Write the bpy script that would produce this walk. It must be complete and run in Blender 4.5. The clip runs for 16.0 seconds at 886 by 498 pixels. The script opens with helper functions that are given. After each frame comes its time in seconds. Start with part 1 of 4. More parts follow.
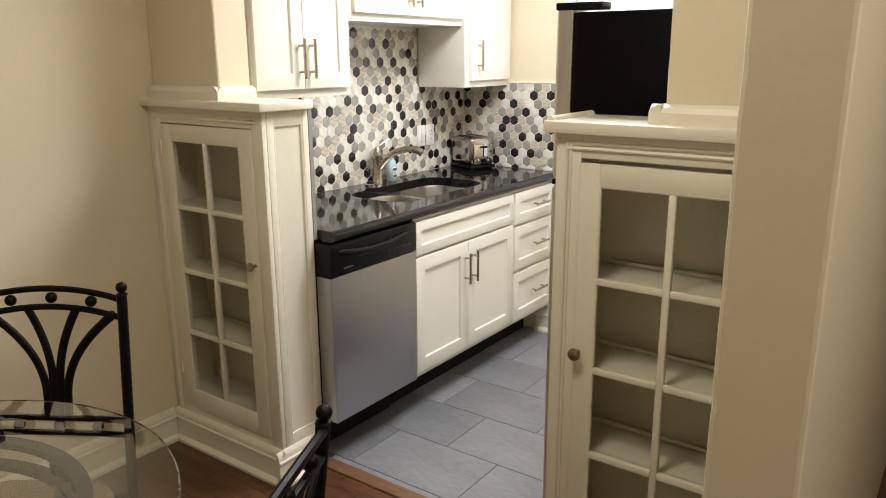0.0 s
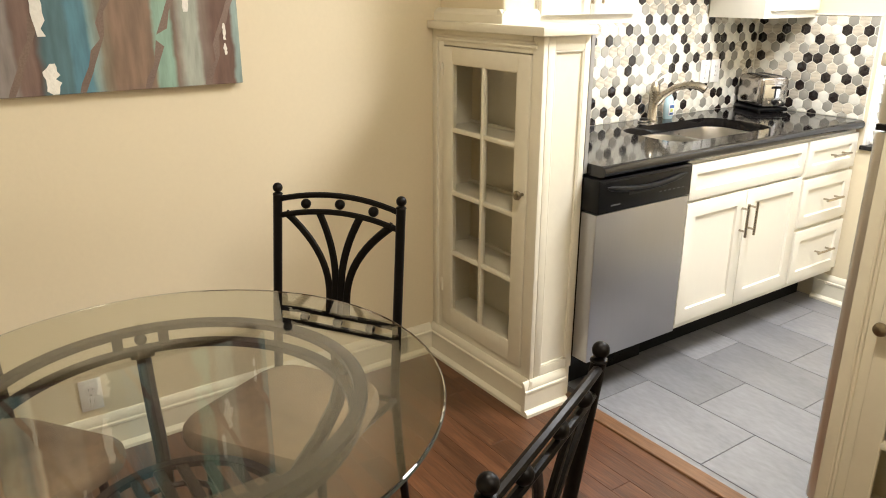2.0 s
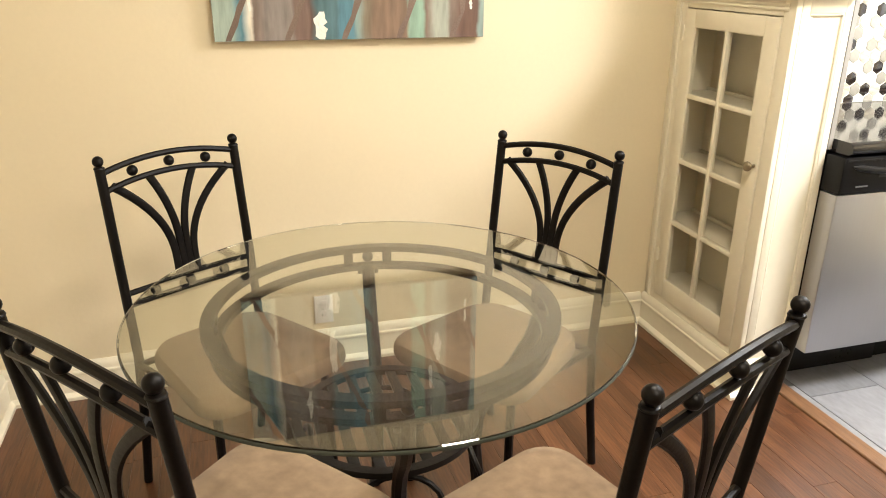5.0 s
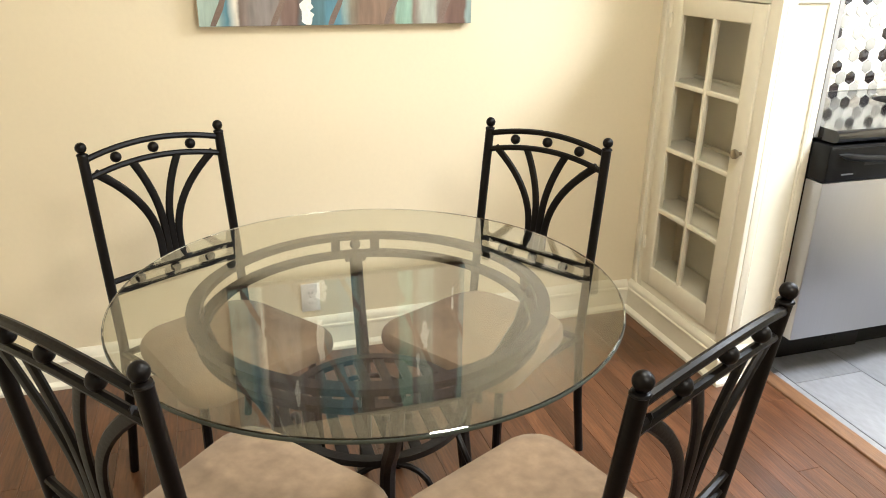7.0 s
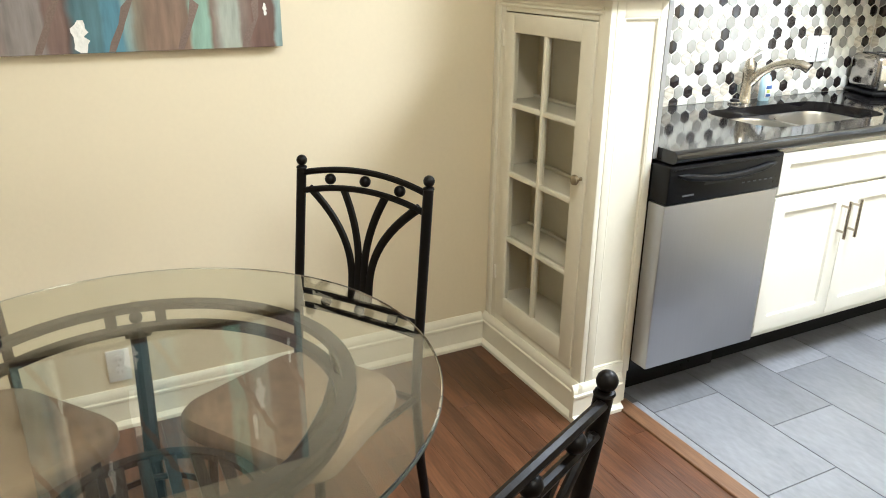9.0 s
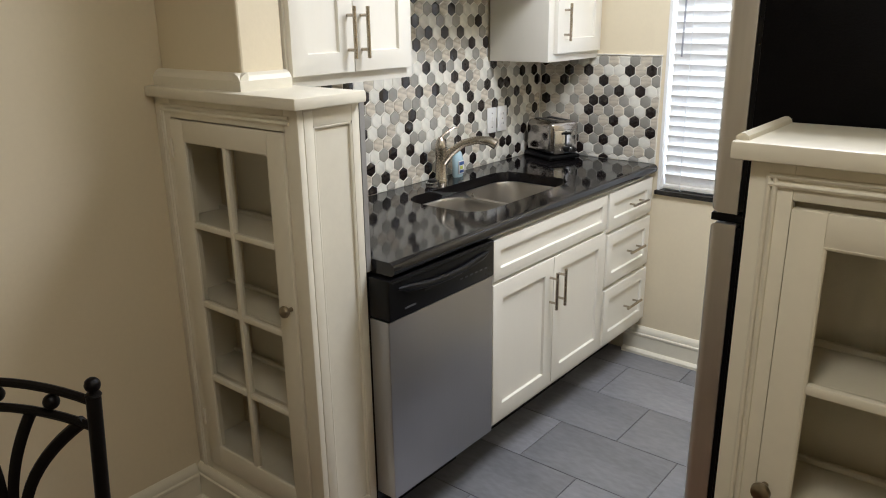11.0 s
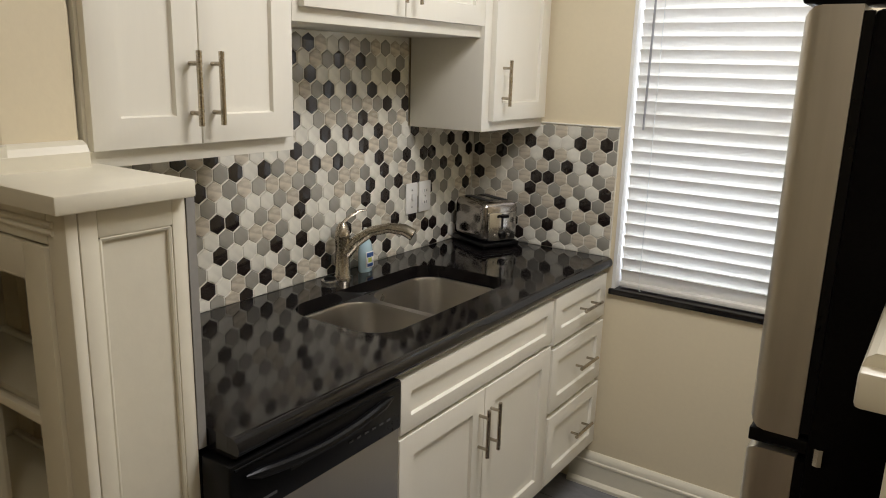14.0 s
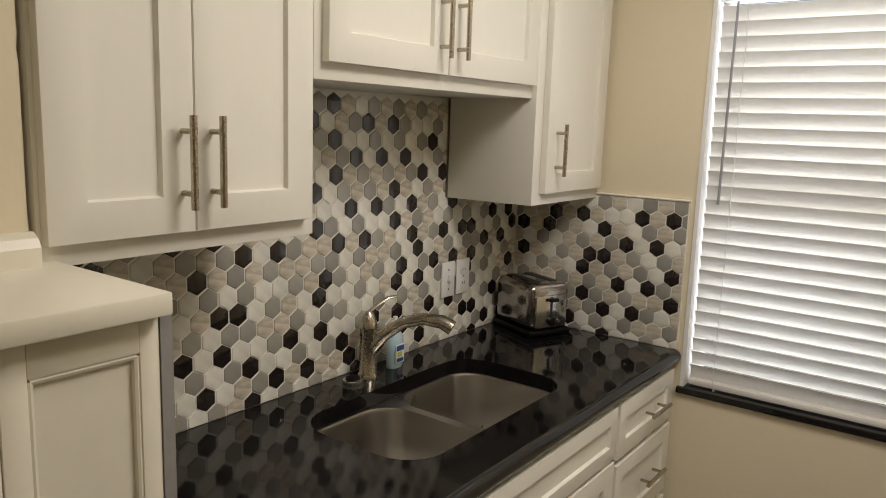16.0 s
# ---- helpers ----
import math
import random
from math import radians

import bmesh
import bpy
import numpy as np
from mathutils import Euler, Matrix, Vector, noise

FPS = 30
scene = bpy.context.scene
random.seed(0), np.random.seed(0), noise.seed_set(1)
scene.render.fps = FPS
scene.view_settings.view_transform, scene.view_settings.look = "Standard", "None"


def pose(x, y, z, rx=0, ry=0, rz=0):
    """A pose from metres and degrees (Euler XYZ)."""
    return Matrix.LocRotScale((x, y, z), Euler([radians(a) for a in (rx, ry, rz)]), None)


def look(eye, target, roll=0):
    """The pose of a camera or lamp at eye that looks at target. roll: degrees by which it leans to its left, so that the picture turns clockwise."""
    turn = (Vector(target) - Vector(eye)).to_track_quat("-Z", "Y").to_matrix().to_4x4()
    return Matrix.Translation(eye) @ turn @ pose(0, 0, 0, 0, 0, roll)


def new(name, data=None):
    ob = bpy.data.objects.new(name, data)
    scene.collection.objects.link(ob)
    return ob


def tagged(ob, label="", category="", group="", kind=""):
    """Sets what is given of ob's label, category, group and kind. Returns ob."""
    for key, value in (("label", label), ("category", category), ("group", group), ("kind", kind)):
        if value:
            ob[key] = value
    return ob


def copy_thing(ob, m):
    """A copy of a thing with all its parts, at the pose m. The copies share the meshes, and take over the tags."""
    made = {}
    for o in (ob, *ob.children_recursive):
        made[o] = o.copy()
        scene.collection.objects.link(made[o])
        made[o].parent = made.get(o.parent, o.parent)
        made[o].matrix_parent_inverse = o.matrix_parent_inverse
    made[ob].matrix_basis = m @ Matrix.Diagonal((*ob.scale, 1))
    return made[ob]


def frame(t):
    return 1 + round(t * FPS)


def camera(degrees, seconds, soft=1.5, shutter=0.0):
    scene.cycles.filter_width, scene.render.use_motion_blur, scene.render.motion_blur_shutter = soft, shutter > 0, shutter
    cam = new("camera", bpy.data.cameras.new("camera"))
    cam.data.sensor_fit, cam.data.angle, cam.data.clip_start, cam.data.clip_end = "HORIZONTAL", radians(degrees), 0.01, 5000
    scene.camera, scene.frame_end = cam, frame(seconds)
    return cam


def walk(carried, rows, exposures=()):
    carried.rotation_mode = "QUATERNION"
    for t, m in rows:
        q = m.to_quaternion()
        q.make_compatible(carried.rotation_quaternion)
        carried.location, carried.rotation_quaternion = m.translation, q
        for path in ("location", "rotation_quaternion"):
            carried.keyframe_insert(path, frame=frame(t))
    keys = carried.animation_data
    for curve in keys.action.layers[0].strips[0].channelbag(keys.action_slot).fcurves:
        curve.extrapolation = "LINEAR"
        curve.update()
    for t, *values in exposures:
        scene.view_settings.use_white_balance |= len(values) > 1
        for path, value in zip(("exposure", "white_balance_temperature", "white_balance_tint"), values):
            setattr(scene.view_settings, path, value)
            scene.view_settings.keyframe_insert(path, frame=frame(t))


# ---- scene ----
cam = camera(61.4, 16.0, soft=1.0)
PATH = [
    (0, (2.502, -1.619, 1.504), (1.37, -0.049, 1.002), -0.3),
    (0.5, (2.483, -1.61, 1.493), (1.283, -0.117, 0.916), -0.4),
    (1, (2.418, -1.618, 1.474), (1.126, -0.23, 0.839), -0.4),
    (1.5, (2.382, -1.631, 1.464), (0.962, -0.384, 0.808), -0.0),
    (2, (2.408, -1.625, 1.467), (0.857, -0.546, 0.811), 0.1),
    (2.5, (2.454, -1.612, 1.47), (0.8, -0.703, 0.808), 0.3),
    (3, (2.473, -1.606, 1.455), (0.746, -0.836, 0.802), 1.0),
    (3.5, (2.499, -1.618, 1.457), (0.727, -0.971, 0.793), 1.2),
    (4, (2.511, -1.618, 1.442), (0.71, -1.073, 0.764), 1.3),
    (6.5, (2.514, -1.669, 1.411), (0.747, -1.109, 0.66), 0.2),
    (7, (2.506, -1.638, 1.412), (0.738, -1.072, 0.668), 0.8),
    (7.5, (2.528, -1.501, 1.389), (0.723, -1.026, 0.67), 0.2),
    (8, (2.481, -1.427, 1.405), (0.687, -0.925, 0.676), 0.4),
    (8.5, (2.429, -1.372, 1.4), (0.678, -0.751, 0.659), 0.5),
    (9, (2.315, -1.383, 1.419), (0.653, -0.528, 0.706), 0.6),
    (9.5, (2.191, -1.379, 1.441), (0.638, -0.305, 0.78), -0.3),
    (10, (2.126, -1.323, 1.486), (0.681, -0.092, 0.855), -1.3),
    (12.5, (1.816, -0.885, 1.558), (0.828, 0.762, 0.997), 1.07),
    (13, (1.769, -0.784, 1.544), (0.775, 0.864, 1.000), 0.87),
    (13.5, (1.736, -0.657, 1.547), (0.675, 0.960, 1.037), 1.29),
    (14, (1.658, -0.556, 1.550), (0.563, 1.049, 1.075), 1.66),
    (14.5, (1.568, -0.480, 1.547), (0.456, 1.123, 1.107), 1.67),
    (15, (1.484, -0.416, 1.544), (0.363, 1.191, 1.144), 1.67),
    (15.5, (1.436, -0.349, 1.556), (0.291, 1.249, 1.191), 1.98),
    (16, (1.410, -0.298, 1.568), (0.245, 1.293, 1.235), 1.93),
]
# seconds, stops, kelvin, tint of the clip's own automatic camera
EXPOSURES = [
    (0, 0.16, 5900, 12), (0.5, 0.14, 5950, 12), (1, 0.36, 6000, 11), (1.5, 0.7, 6000, 11), (2.5, 1.02, 6180, 12), (3.5, 1.28, 6330, 12), (4, 1.37, 6430, 13),
    (6.5, 1.58, 5540, 9), (7, 1.58, 5540, 9), (8, 1.52, 5500, 8), (9, 1.24, 5300, 7), (9.5, 0.73, 5320, 8), (10, 0.26, 5380, 11),
    (12.5, -0.55, 5950, 13), (14.5, -1.02, 6250, 13), (16, -1.17, 6560, 14),
]
walk(cam, [(t, look(eye, target, roll)) for t, eye, target, roll in PATH], EXPOSURES)

# ---- world and lights ----
world = bpy.data.worlds.new("sky")
scene.world = world
world.use_nodes = True
wn = world.node_tree
sky = wn.nodes.new("ShaderNodeTexSky")
sky.sky_type, sky.sun_disc = "NISHITA", False
sky.sun_elevation, sky.sun_rotation = radians(40), radians(200)
wn.links.new(sky.outputs[0], wn.nodes["Background"].inputs[0])
wn.nodes["Background"].inputs[1].default_value = 0.1


def area_lamp(name, eye, target, w, h, watts, colour):
    data = bpy.data.lights.new(name, "AREA")
    data.shape, data.size, data.size_y, data.energy, data.color = "RECTANGLE", w, h, watts, colour
    ob = new(name, data)
    ob.matrix_world = look(eye, target)
    return ob


DINING_W, KITCHEN_W, LIVING_W, WINDOW_W = 12.5, 44.0, 19.5, 40.0
area_lamp("dining_ceiling_light", (1.72, -0.86, 2.42), (1.72, -0.86, 0), 0.3, 0.3, DINING_W, (1.0, 0.88, 0.68))
area_lamp("kitchen_ceiling_light", (1.38, 0.95, 2.42), (1.38, 0.95, 0), 0.62, 0.62, KITCHEN_W, (1.0, 0.96, 0.9))
area_lamp("living_ceiling_light", (3.3, -0.86, 2.42), (3.3, -0.86, 0), 0.5, 0.5, LIVING_W, (1.0, 0.86, 0.66))
area_lamp("window_daylight", (1.035, 2.10, 1.4), (1.035, 0, 1.3), 0.6, 1.2, WINDOW_W, (0.76, 0.86, 1.0))

# ---- materials ----
def material(name, colour, rough=0.5, metal=0.0, vary=0.08, grain=60.0, bump=0.05, blotch=3.0, stretch=(1, 1, 1), coat=0.0, sheen=0.0, random_tint=0.0, dark=None, spec=0.5):
    """A principled surface with variation at two scales and fine relief."""
    m = bpy.data.materials.new(name)
    m.use_nodes = True
    nt = m.node_tree
    n, link = nt.nodes, nt.links.new
    p = n["Principled BSDF"]
    tc = n.new("ShaderNodeTexCoord")
    mp = n.new("ShaderNodeMapping")
    mp.inputs["Scale"].default_value = stretch
    link(tc.outputs["Object"], mp.inputs[0])
    fine, broad = n.new("ShaderNodeTexNoise"), n.new("ShaderNodeTexNoise")
    fine.inputs["Scale"].default_value, fine.inputs["Detail"].default_value = grain, 6
    broad.inputs["Scale"].default_value, broad.inputs["Detail"].default_value = blotch, 4
    link(mp.outputs[0], fine.inputs["Vector"])
    link(mp.outputs[0], broad.inputs["Vector"])
    add = n.new("ShaderNodeMath")
    link(fine.outputs[0], add.inputs[0])
    link(broad.outputs[0], add.inputs[1])
    ramp = n.new("ShaderNodeMapRange")
    ramp.inputs["From Min"].default_value, ramp.inputs["From Max"].default_value = 0.6, 1.4
    link(add.outputs[0], ramp.inputs["Value"])
    mix = n.new("ShaderNodeMix")
    mix.data_type = "RGBA"
    low = dark or [c * (1 - 2 * vary) for c in colour]
    mix.inputs["A"].default_value = (*low, 1)
    mix.inputs["B"].default_value = (*[min(1, c * (1 + vary)) for c in colour], 1)
    link(ramp.outputs[0], mix.inputs["Factor"])
    out = mix.outputs["Result"]
    if random_tint:
        info = n.new("ShaderNodeObjectInfo")
        span = n.new("ShaderNodeMapRange")
        span.inputs["To Min"].default_value, span.inputs["To Max"].default_value = 1 - random_tint, 1 + random_tint
        link(info.outputs["Random"], span.inputs["Value"])
        hsv = n.new("ShaderNodeHueSaturation")
        link(span.outputs[0], hsv.inputs["Value"])
        link(out, hsv.inputs["Color"])
        out = hsv.outputs[0]
    link(out, p.inputs["Base Color"])
    rr = n.new("ShaderNodeMapRange")
    rr.inputs["From Min"].default_value, rr.inputs["From Max"].default_value = 0.6, 1.4
    rr.inputs["To Min"].default_value, rr.inputs["To Max"].default_value = max(0.02, rough * 0.85), min(1, rough * 1.15)
    link(add.outputs[0], rr.inputs["Value"])
    link(rr.outputs[0], p.inputs["Roughness"])
    p.inputs["Metallic"].default_value = metal
    p.inputs["Coat Weight"].default_value = coat
    p.inputs["Sheen Weight"].default_value = sheen
    p.inputs["Specular IOR Level"].default_value = spec
    if bump:
        b = n.new("ShaderNodeBump")
        b.inputs["Strength"].default_value, b.inputs["Distance"].default_value = bump, 0.01
        link(fine.outputs[0], b.inputs["Height"])
        link(b.outputs[0], p.inputs["Normal"])
    return m


def glass_material(name, tint):
    """Thin clear pane: mostly clear, with a mirror at grazing angles."""
    m = bpy.data.materials.new(name)
    m.use_nodes = True
    nt = m.node_tree
    n, link = nt.nodes, nt.links.new
    n.remove(n["Principled BSDF"])
    clear, gloss, mix, weight = n.new("ShaderNodeBsdfTransparent"), n.new("ShaderNodeBsdfGlossy"), n.new("ShaderNodeMixShader"), n.new("ShaderNodeLayerWeight")
    clear.inputs[0].default_value = (*tint, 1)
    gloss.inputs["Roughness"].default_value = 0.02
    weight.inputs["Blend"].default_value = 0.12
    scale = n.new("ShaderNodeMapRange")
    scale.inputs["To Min"].default_value, scale.inputs["To Max"].default_value = 0.03, 0.8
    power = n.new("ShaderNodeMath")
    power.operation = "POWER"
    power.inputs[1].default_value = 4.0
    link(weight.outputs["Facing"], power.inputs[0])
    link(power.outputs[0], scale.inputs["Value"])
    link(scale.outputs[0], mix.inputs[0])
    link(clear.outputs[0], mix.inputs[1])
    link(gloss.outputs[0], mix.inputs[2])
    link(mix.outputs[0], n["Material Output"].inputs["Surface"])
    return m


def thick_glass_material(name, tint):
    """Solid refracting glass for the table top."""
    m = bpy.data.materials.new(name)
    m.use_nodes = True
    p = m.node_tree.nodes["Principled BSDF"]
    p.inputs["Base Color"].default_value = (*tint, 1)
    p.inputs["Roughness"].default_value = 0.0
    p.inputs["IOR"].default_value = 1.68
    p.inputs["Transmission Weight"].default_value = 1.0
    return m


def wood_material(name, light, dark, rough, random_tint, axis=0):
    """Stained boards: long grain along one axis, worn lighter patches."""
    m = material(name, light, rough, vary=0.2, grain=9, bump=0.12, blotch=1.6, stretch=[(1.2, 14, 14), (14, 1.2, 14)][axis], random_tint=random_tint, dark=dark, coat=0.15)
    return m


def painting_material():
    """Abstract canvas: vertical bands of brown, teal, sage and grey with dragged, ragged edges and white flecks."""
    m = bpy.data.materials.new("abstract_paint")
    m.use_nodes = True
    nt = m.node_tree
    n, link = nt.nodes, nt.links.new
    p = n["Principled BSDF"]
    tc, sep = n.new("ShaderNodeTexCoord"), n.new("ShaderNodeSeparateXYZ")
    link(tc.outputs["Object"], sep.inputs[0])
    mp = n.new("ShaderNodeMapping")
    mp.inputs["Scale"].default_value = (1, 30, 5)
    link(tc.outputs["Object"], mp.inputs[0])
    drag = n.new("ShaderNodeTexNoise")
    drag.inputs["Scale"].default_value, drag.inputs["Detail"].default_value = 1.5, 8
    link(mp.outputs[0], drag.inputs["Vector"])
    ragged = n.new("ShaderNodeTexNoise")
    ragged.inputs["Scale"].default_value, ragged.inputs["Detail"].default_value = 14, 6
    link(tc.outputs["Object"], ragged.inputs["Vector"])
    mp2 = n.new("ShaderNodeMapping")
    mp2.inputs["Scale"].default_value = (1, 2, 14)
    link(tc.outputs["Object"], mp2.inputs[0])
    edge = n.new("ShaderNodeTexNoise")
    edge.inputs["Scale"].default_value, edge.inputs["Detail"].default_value = 1.2, 7
    link(mp2.outputs[0], edge.inputs["Vector"])
    a = n.new("ShaderNodeMath")
    a.operation = "MULTIPLY_ADD"
    link(edge.outputs[0], a.inputs[0])
    a.inputs[1].default_value = 0.012
    link(sep.outputs["Y"], a.inputs[2])
    b = n.new("ShaderNodeMath")
    b.operation = "MULTIPLY_ADD"
    link(ragged.outputs[0], b.inputs[0])
    b.inputs[1].default_value = 0.022
    link(a.outputs[0], b.inputs[2])
    span = n.new("ShaderNodeMapRange")
    span.inputs["From Min"].default_value, span.inputs["From Max"].default_value = -0.439 + 0.017, 0.439 + 0.017
    link(b.outputs[0], span.inputs["Value"])
    ramp = n.new("ShaderNodeValToRGB")
    bands = [(0, "9fb0a5"), (0.07, "86a3a6"), (0.09, "4f7d8c"), (0.125, "e9e2d2"), (0.135, "7a695f"), (0.18, "8d8580"), (0.28, "7d675e"), (0.335, "665249"), (0.36, "55747c"),
             (0.44, "5a8596"), (0.5, "8fa9a8"), (0.53, "7f7867"), (0.565, "86705f"), (0.7, "8fae9d"), (0.765, "7b665a"), (0.8, "aab0a4"), (0.86, "8d7f75"), (0.9, "6f574d"), (0.975, "93a7a2")]
    def rgb(hexcode):
        return [((int(hexcode[k:k + 2], 16) / 255) ** 2.2) for k in (0, 2, 4)] + [1]
    e = ramp.color_ramp.elements
    ramp.color_ramp.interpolation = "LINEAR"
    while len(e) > 1:
        e.remove(e[0])
    e[0].position, e[0].color = 0, rgb(bands[0][1])
    for k, (pos, code) in enumerate(bands):
        end = bands[k + 1][0] if k + 1 < len(bands) else 1
        if k:
            e.new(pos + 0.006).color = rgb(code)
        if k < len(bands) - 1 and len(e) < 31 and end - pos > 0.05:
            e.new(end - 0.006).color = rgb(code)
    link(span.outputs[0], ramp.inputs[0])
    streak = n.new("ShaderNodeMix")
    streak.data_type, streak.blend_type = "RGBA", "MULTIPLY"
    streak.inputs["Factor"].default_value = 0.55
    grey = n.new("ShaderNodeValToRGB")
    grey.color_ramp.elements[0].color, grey.color_ramp.elements[0].position = (0.44, 0.43, 0.42, 1), 0.3
    grey.color_ramp.elements[1].color, grey.color_ramp.elements[1].position = (1.15, 1.15, 1.15, 1), 0.7
    link(drag.outputs[0], grey.inputs[0])
    link(ramp.outputs[0], streak.inputs["A"])
    link(grey.outputs[0], streak.inputs["B"])
    link(streak.outputs["Result"], p.inputs["Base Color"])
    p.inputs["Roughness"].default_value = 0.5
    bump = n.new("ShaderNodeBump")
    bump.inputs["Strength"].default_value, bump.inputs["Distance"].default_value = 0.4, 0.004
    link(drag.outputs[0], bump.inputs["Height"])
    link(bump.outputs[0], p.inputs["Normal"])
    return m


def blind_material():
    m = material("blind_slat_vinyl", (0.8, 0.765, 0.69), 0.45, vary=0.03, bump=0.0)
    nt = m.node_tree
    n, link = nt.nodes, nt.links.new
    trans, mix = n.new("ShaderNodeBsdfTranslucent"), n.new("ShaderNodeMixShader")
    trans.inputs[0].default_value = (0.85, 0.86, 0.88, 1)
    mix.inputs[0].default_value = 0.13
    link(n["Principled BSDF"].outputs[0], mix.inputs[1])
    link(trans.outputs[0], mix.inputs[2])
    link(mix.outputs[0], n["Material Output"].inputs["Surface"])
    return m


WALL = material("cream_wall_paint", (0.74, 0.652, 0.468), 0.55, vary=0.014, grain=70, bump=0.04, blotch=0.9)
CEILING = material("ceiling_paint", (0.78, 0.76, 0.7), 0.8, vary=0.03, grain=80, bump=0.1)
CREAM = material("cream_gloss_paint", (0.78, 0.735, 0.6), 0.33, vary=0.022, grain=30, bump=0.05, blotch=2.5)
WHITE = material("white_cabinet_paint", (0.8, 0.768, 0.672), 0.35, vary=0.008, grain=70, bump=0.02, stretch=(1, 1, 0.15))
TOASTER_STEEL = material("darkened_chrome_steel", (0.46, 0.43, 0.41), 0.17, 1.0, vary=0.08, grain=14, bump=0.02, blotch=2.0, stretch=(0.4, 8, 8))
STEEL = material("brushed_steel", (0.42, 0.42, 0.44), 0.36, 1.0, vary=0.02, grain=14, bump=0.04, blotch=1.0, stretch=(8, 8, 0.4))
DOOR_STEEL = material("pale_brushed_steel", (0.72, 0.69, 0.64), 0.42, 1.0, vary=0.04, grain=14, bump=0.03, blotch=1.0, stretch=(8, 8, 0.4))
SINK_STEEL = material("sink_steel", (0.5, 0.475, 0.43), 0.3, 1.0, vary=0.015, grain=30, bump=0.0)
NICKEL = material("brushed_nickel", (0.46, 0.41, 0.33), 0.27, 1.0, vary=0.04, grain=260, bump=0.0)
CHROME = material("polished_chrome", (0.62, 0.61, 0.6), 0.14, 1.0, vary=0.05, grain=40, bump=0.0)
PEWTER = material("aged_pewter", (0.33, 0.28, 0.2), 0.35, 1.0, vary=0.15, grain=80, bump=0.05)
IRON = material("black_powder_coat", (0.0032, 0.0022, 0.0019), 0.42, vary=0.2, grain=120, bump=0.05, spec=0.17)
RINGMETAL = material("table_powder_coat", (0.005, 0.004, 0.0035), 0.42, vary=0.2, grain=120, bump=0.06, spec=0.22)
BLACK = material("black_plastic", (0.004, 0.004, 0.0045), 0.3, vary=0.2, grain=90, bump=0.02, spec=0.2)
FRIDGE_BLACK = material("textured_black_enamel", (0.0035, 0.003, 0.0032), 0.45, vary=0.3, grain=320, bump=0.1, blotch=6, spec=0.08)
GRANITE = material("dark_granite", (0.011, 0.0095, 0.0095), 0.075, vary=0.5, grain=170, bump=0.0, blotch=26, spec=0.44)
SUEDE = material("tan_microsuede", (0.178, 0.123, 0.075), 0.95, vary=0.12, grain=28, bump=0.04, blotch=5, sheen=0.1, dark=(0.095, 0.064, 0.038), spec=0.12)
GROUT = material("pale_grout", (0.8, 0.77, 0.68), 0.8, vary=0.05, grain=200, bump=0.05)
FLOOR_GROUT = material("grey_grout", (0.09, 0.09, 0.095), 0.85, vary=0.1, grain=200, bump=0.1)
SLATE = material("grey_porcelain_tile", (0.215, 0.216, 0.228), 0.34, vary=0.16, grain=22, bump=0.05, blotch=2.4, stretch=(1, 2.4, 1), random_tint=0.22)
OAK = wood_material("stained_oak_floor", (0.118, 0.049, 0.02), (0.03, 0.0105, 0.0052), 0.34, 0.3)
SUBFLOOR = material("dark_subfloor", (0.03, 0.016, 0.01), 0.8)
THRESH = wood_material("threshold_oak", (0.2, 0.105, 0.05), (0.1, 0.05, 0.025), 0.4, 0.05)
PLATE = material("white_plate_plastic", (0.82, 0.81, 0.78), 0.3, vary=0.02, bump=0.0)
SLOT = material("dark_slot", (0.02, 0.02, 0.02), 0.6)
CANVAS = painting_material()
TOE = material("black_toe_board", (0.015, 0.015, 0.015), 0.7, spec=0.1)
CANVAS_EDGE = material("canvas_edge", (0.22, 0.16, 0.13), 0.8, vary=0.2, grain=200)
FLECK = material("thick_white_paint", (0.85, 0.83, 0.77), 0.45, vary=0.06, grain=90, bump=0.4)
GLASS = glass_material("clear_glass", (0.94, 0.935, 0.915))
TABLE_GLASS = thick_glass_material("table_glass", (0.7, 0.705, 0.64))
GLASS_EDGE = material("green_glass_edge", (0.05, 0.06, 0.048), 0.5, vary=0.1, bump=0.0)
BLIND = blind_material()
WAND = material("grey_wand_plastic", (0.3, 0.3, 0.31), 0.35, bump=0.0)
GREY_STRIP = material("grey_filler", (0.3, 0.29, 0.27), 0.5)
DULL = material("dull_marking", (0.09, 0.09, 0.095), 0.5, bump=0.0)
CORD = material("blind_cord", (0.75, 0.75, 0.73), 0.7, bump=0.0)
SOAP = material("blue_soap", (0.5, 0.68, 0.75), 0.1, vary=0.05, bump=0.0, coat=0.5)
LABEL_BLUE = material("blue_label", (0.04, 0.1, 0.3), 0.4, bump=0.0)
LABEL_GREEN = material("green_label", (0.55, 0.62, 0.12), 0.4, bump=0.0)
HEX_WHITE = material("white_marble_tile", (0.75, 0.725, 0.635), 0.16, vary=0.09, grain=24, bump=0.02, blotch=14, random_tint=0.08)
HEX_BEIGE = material("veined_beige_tile", (0.59, 0.53, 0.425), 0.28, vary=0.16, grain=10, bump=0.02, blotch=16, stretch=(1, 1.2, 5), random_tint=0.1)
HEX_GREY = material("grey_glass_tile", (0.33, 0.316, 0.272), 0.12, vary=0.06, grain=40, bump=0.02, random_tint=0.14, coat=0.3)
HEX_DARK = material("dark_glass_tile", (0.022, 0.016, 0.014), 0.1, vary=0.15, grain=40, bump=0.02, random_tint=0.2, coat=0.3)

# ---- builders ----
ORIGIN = {}


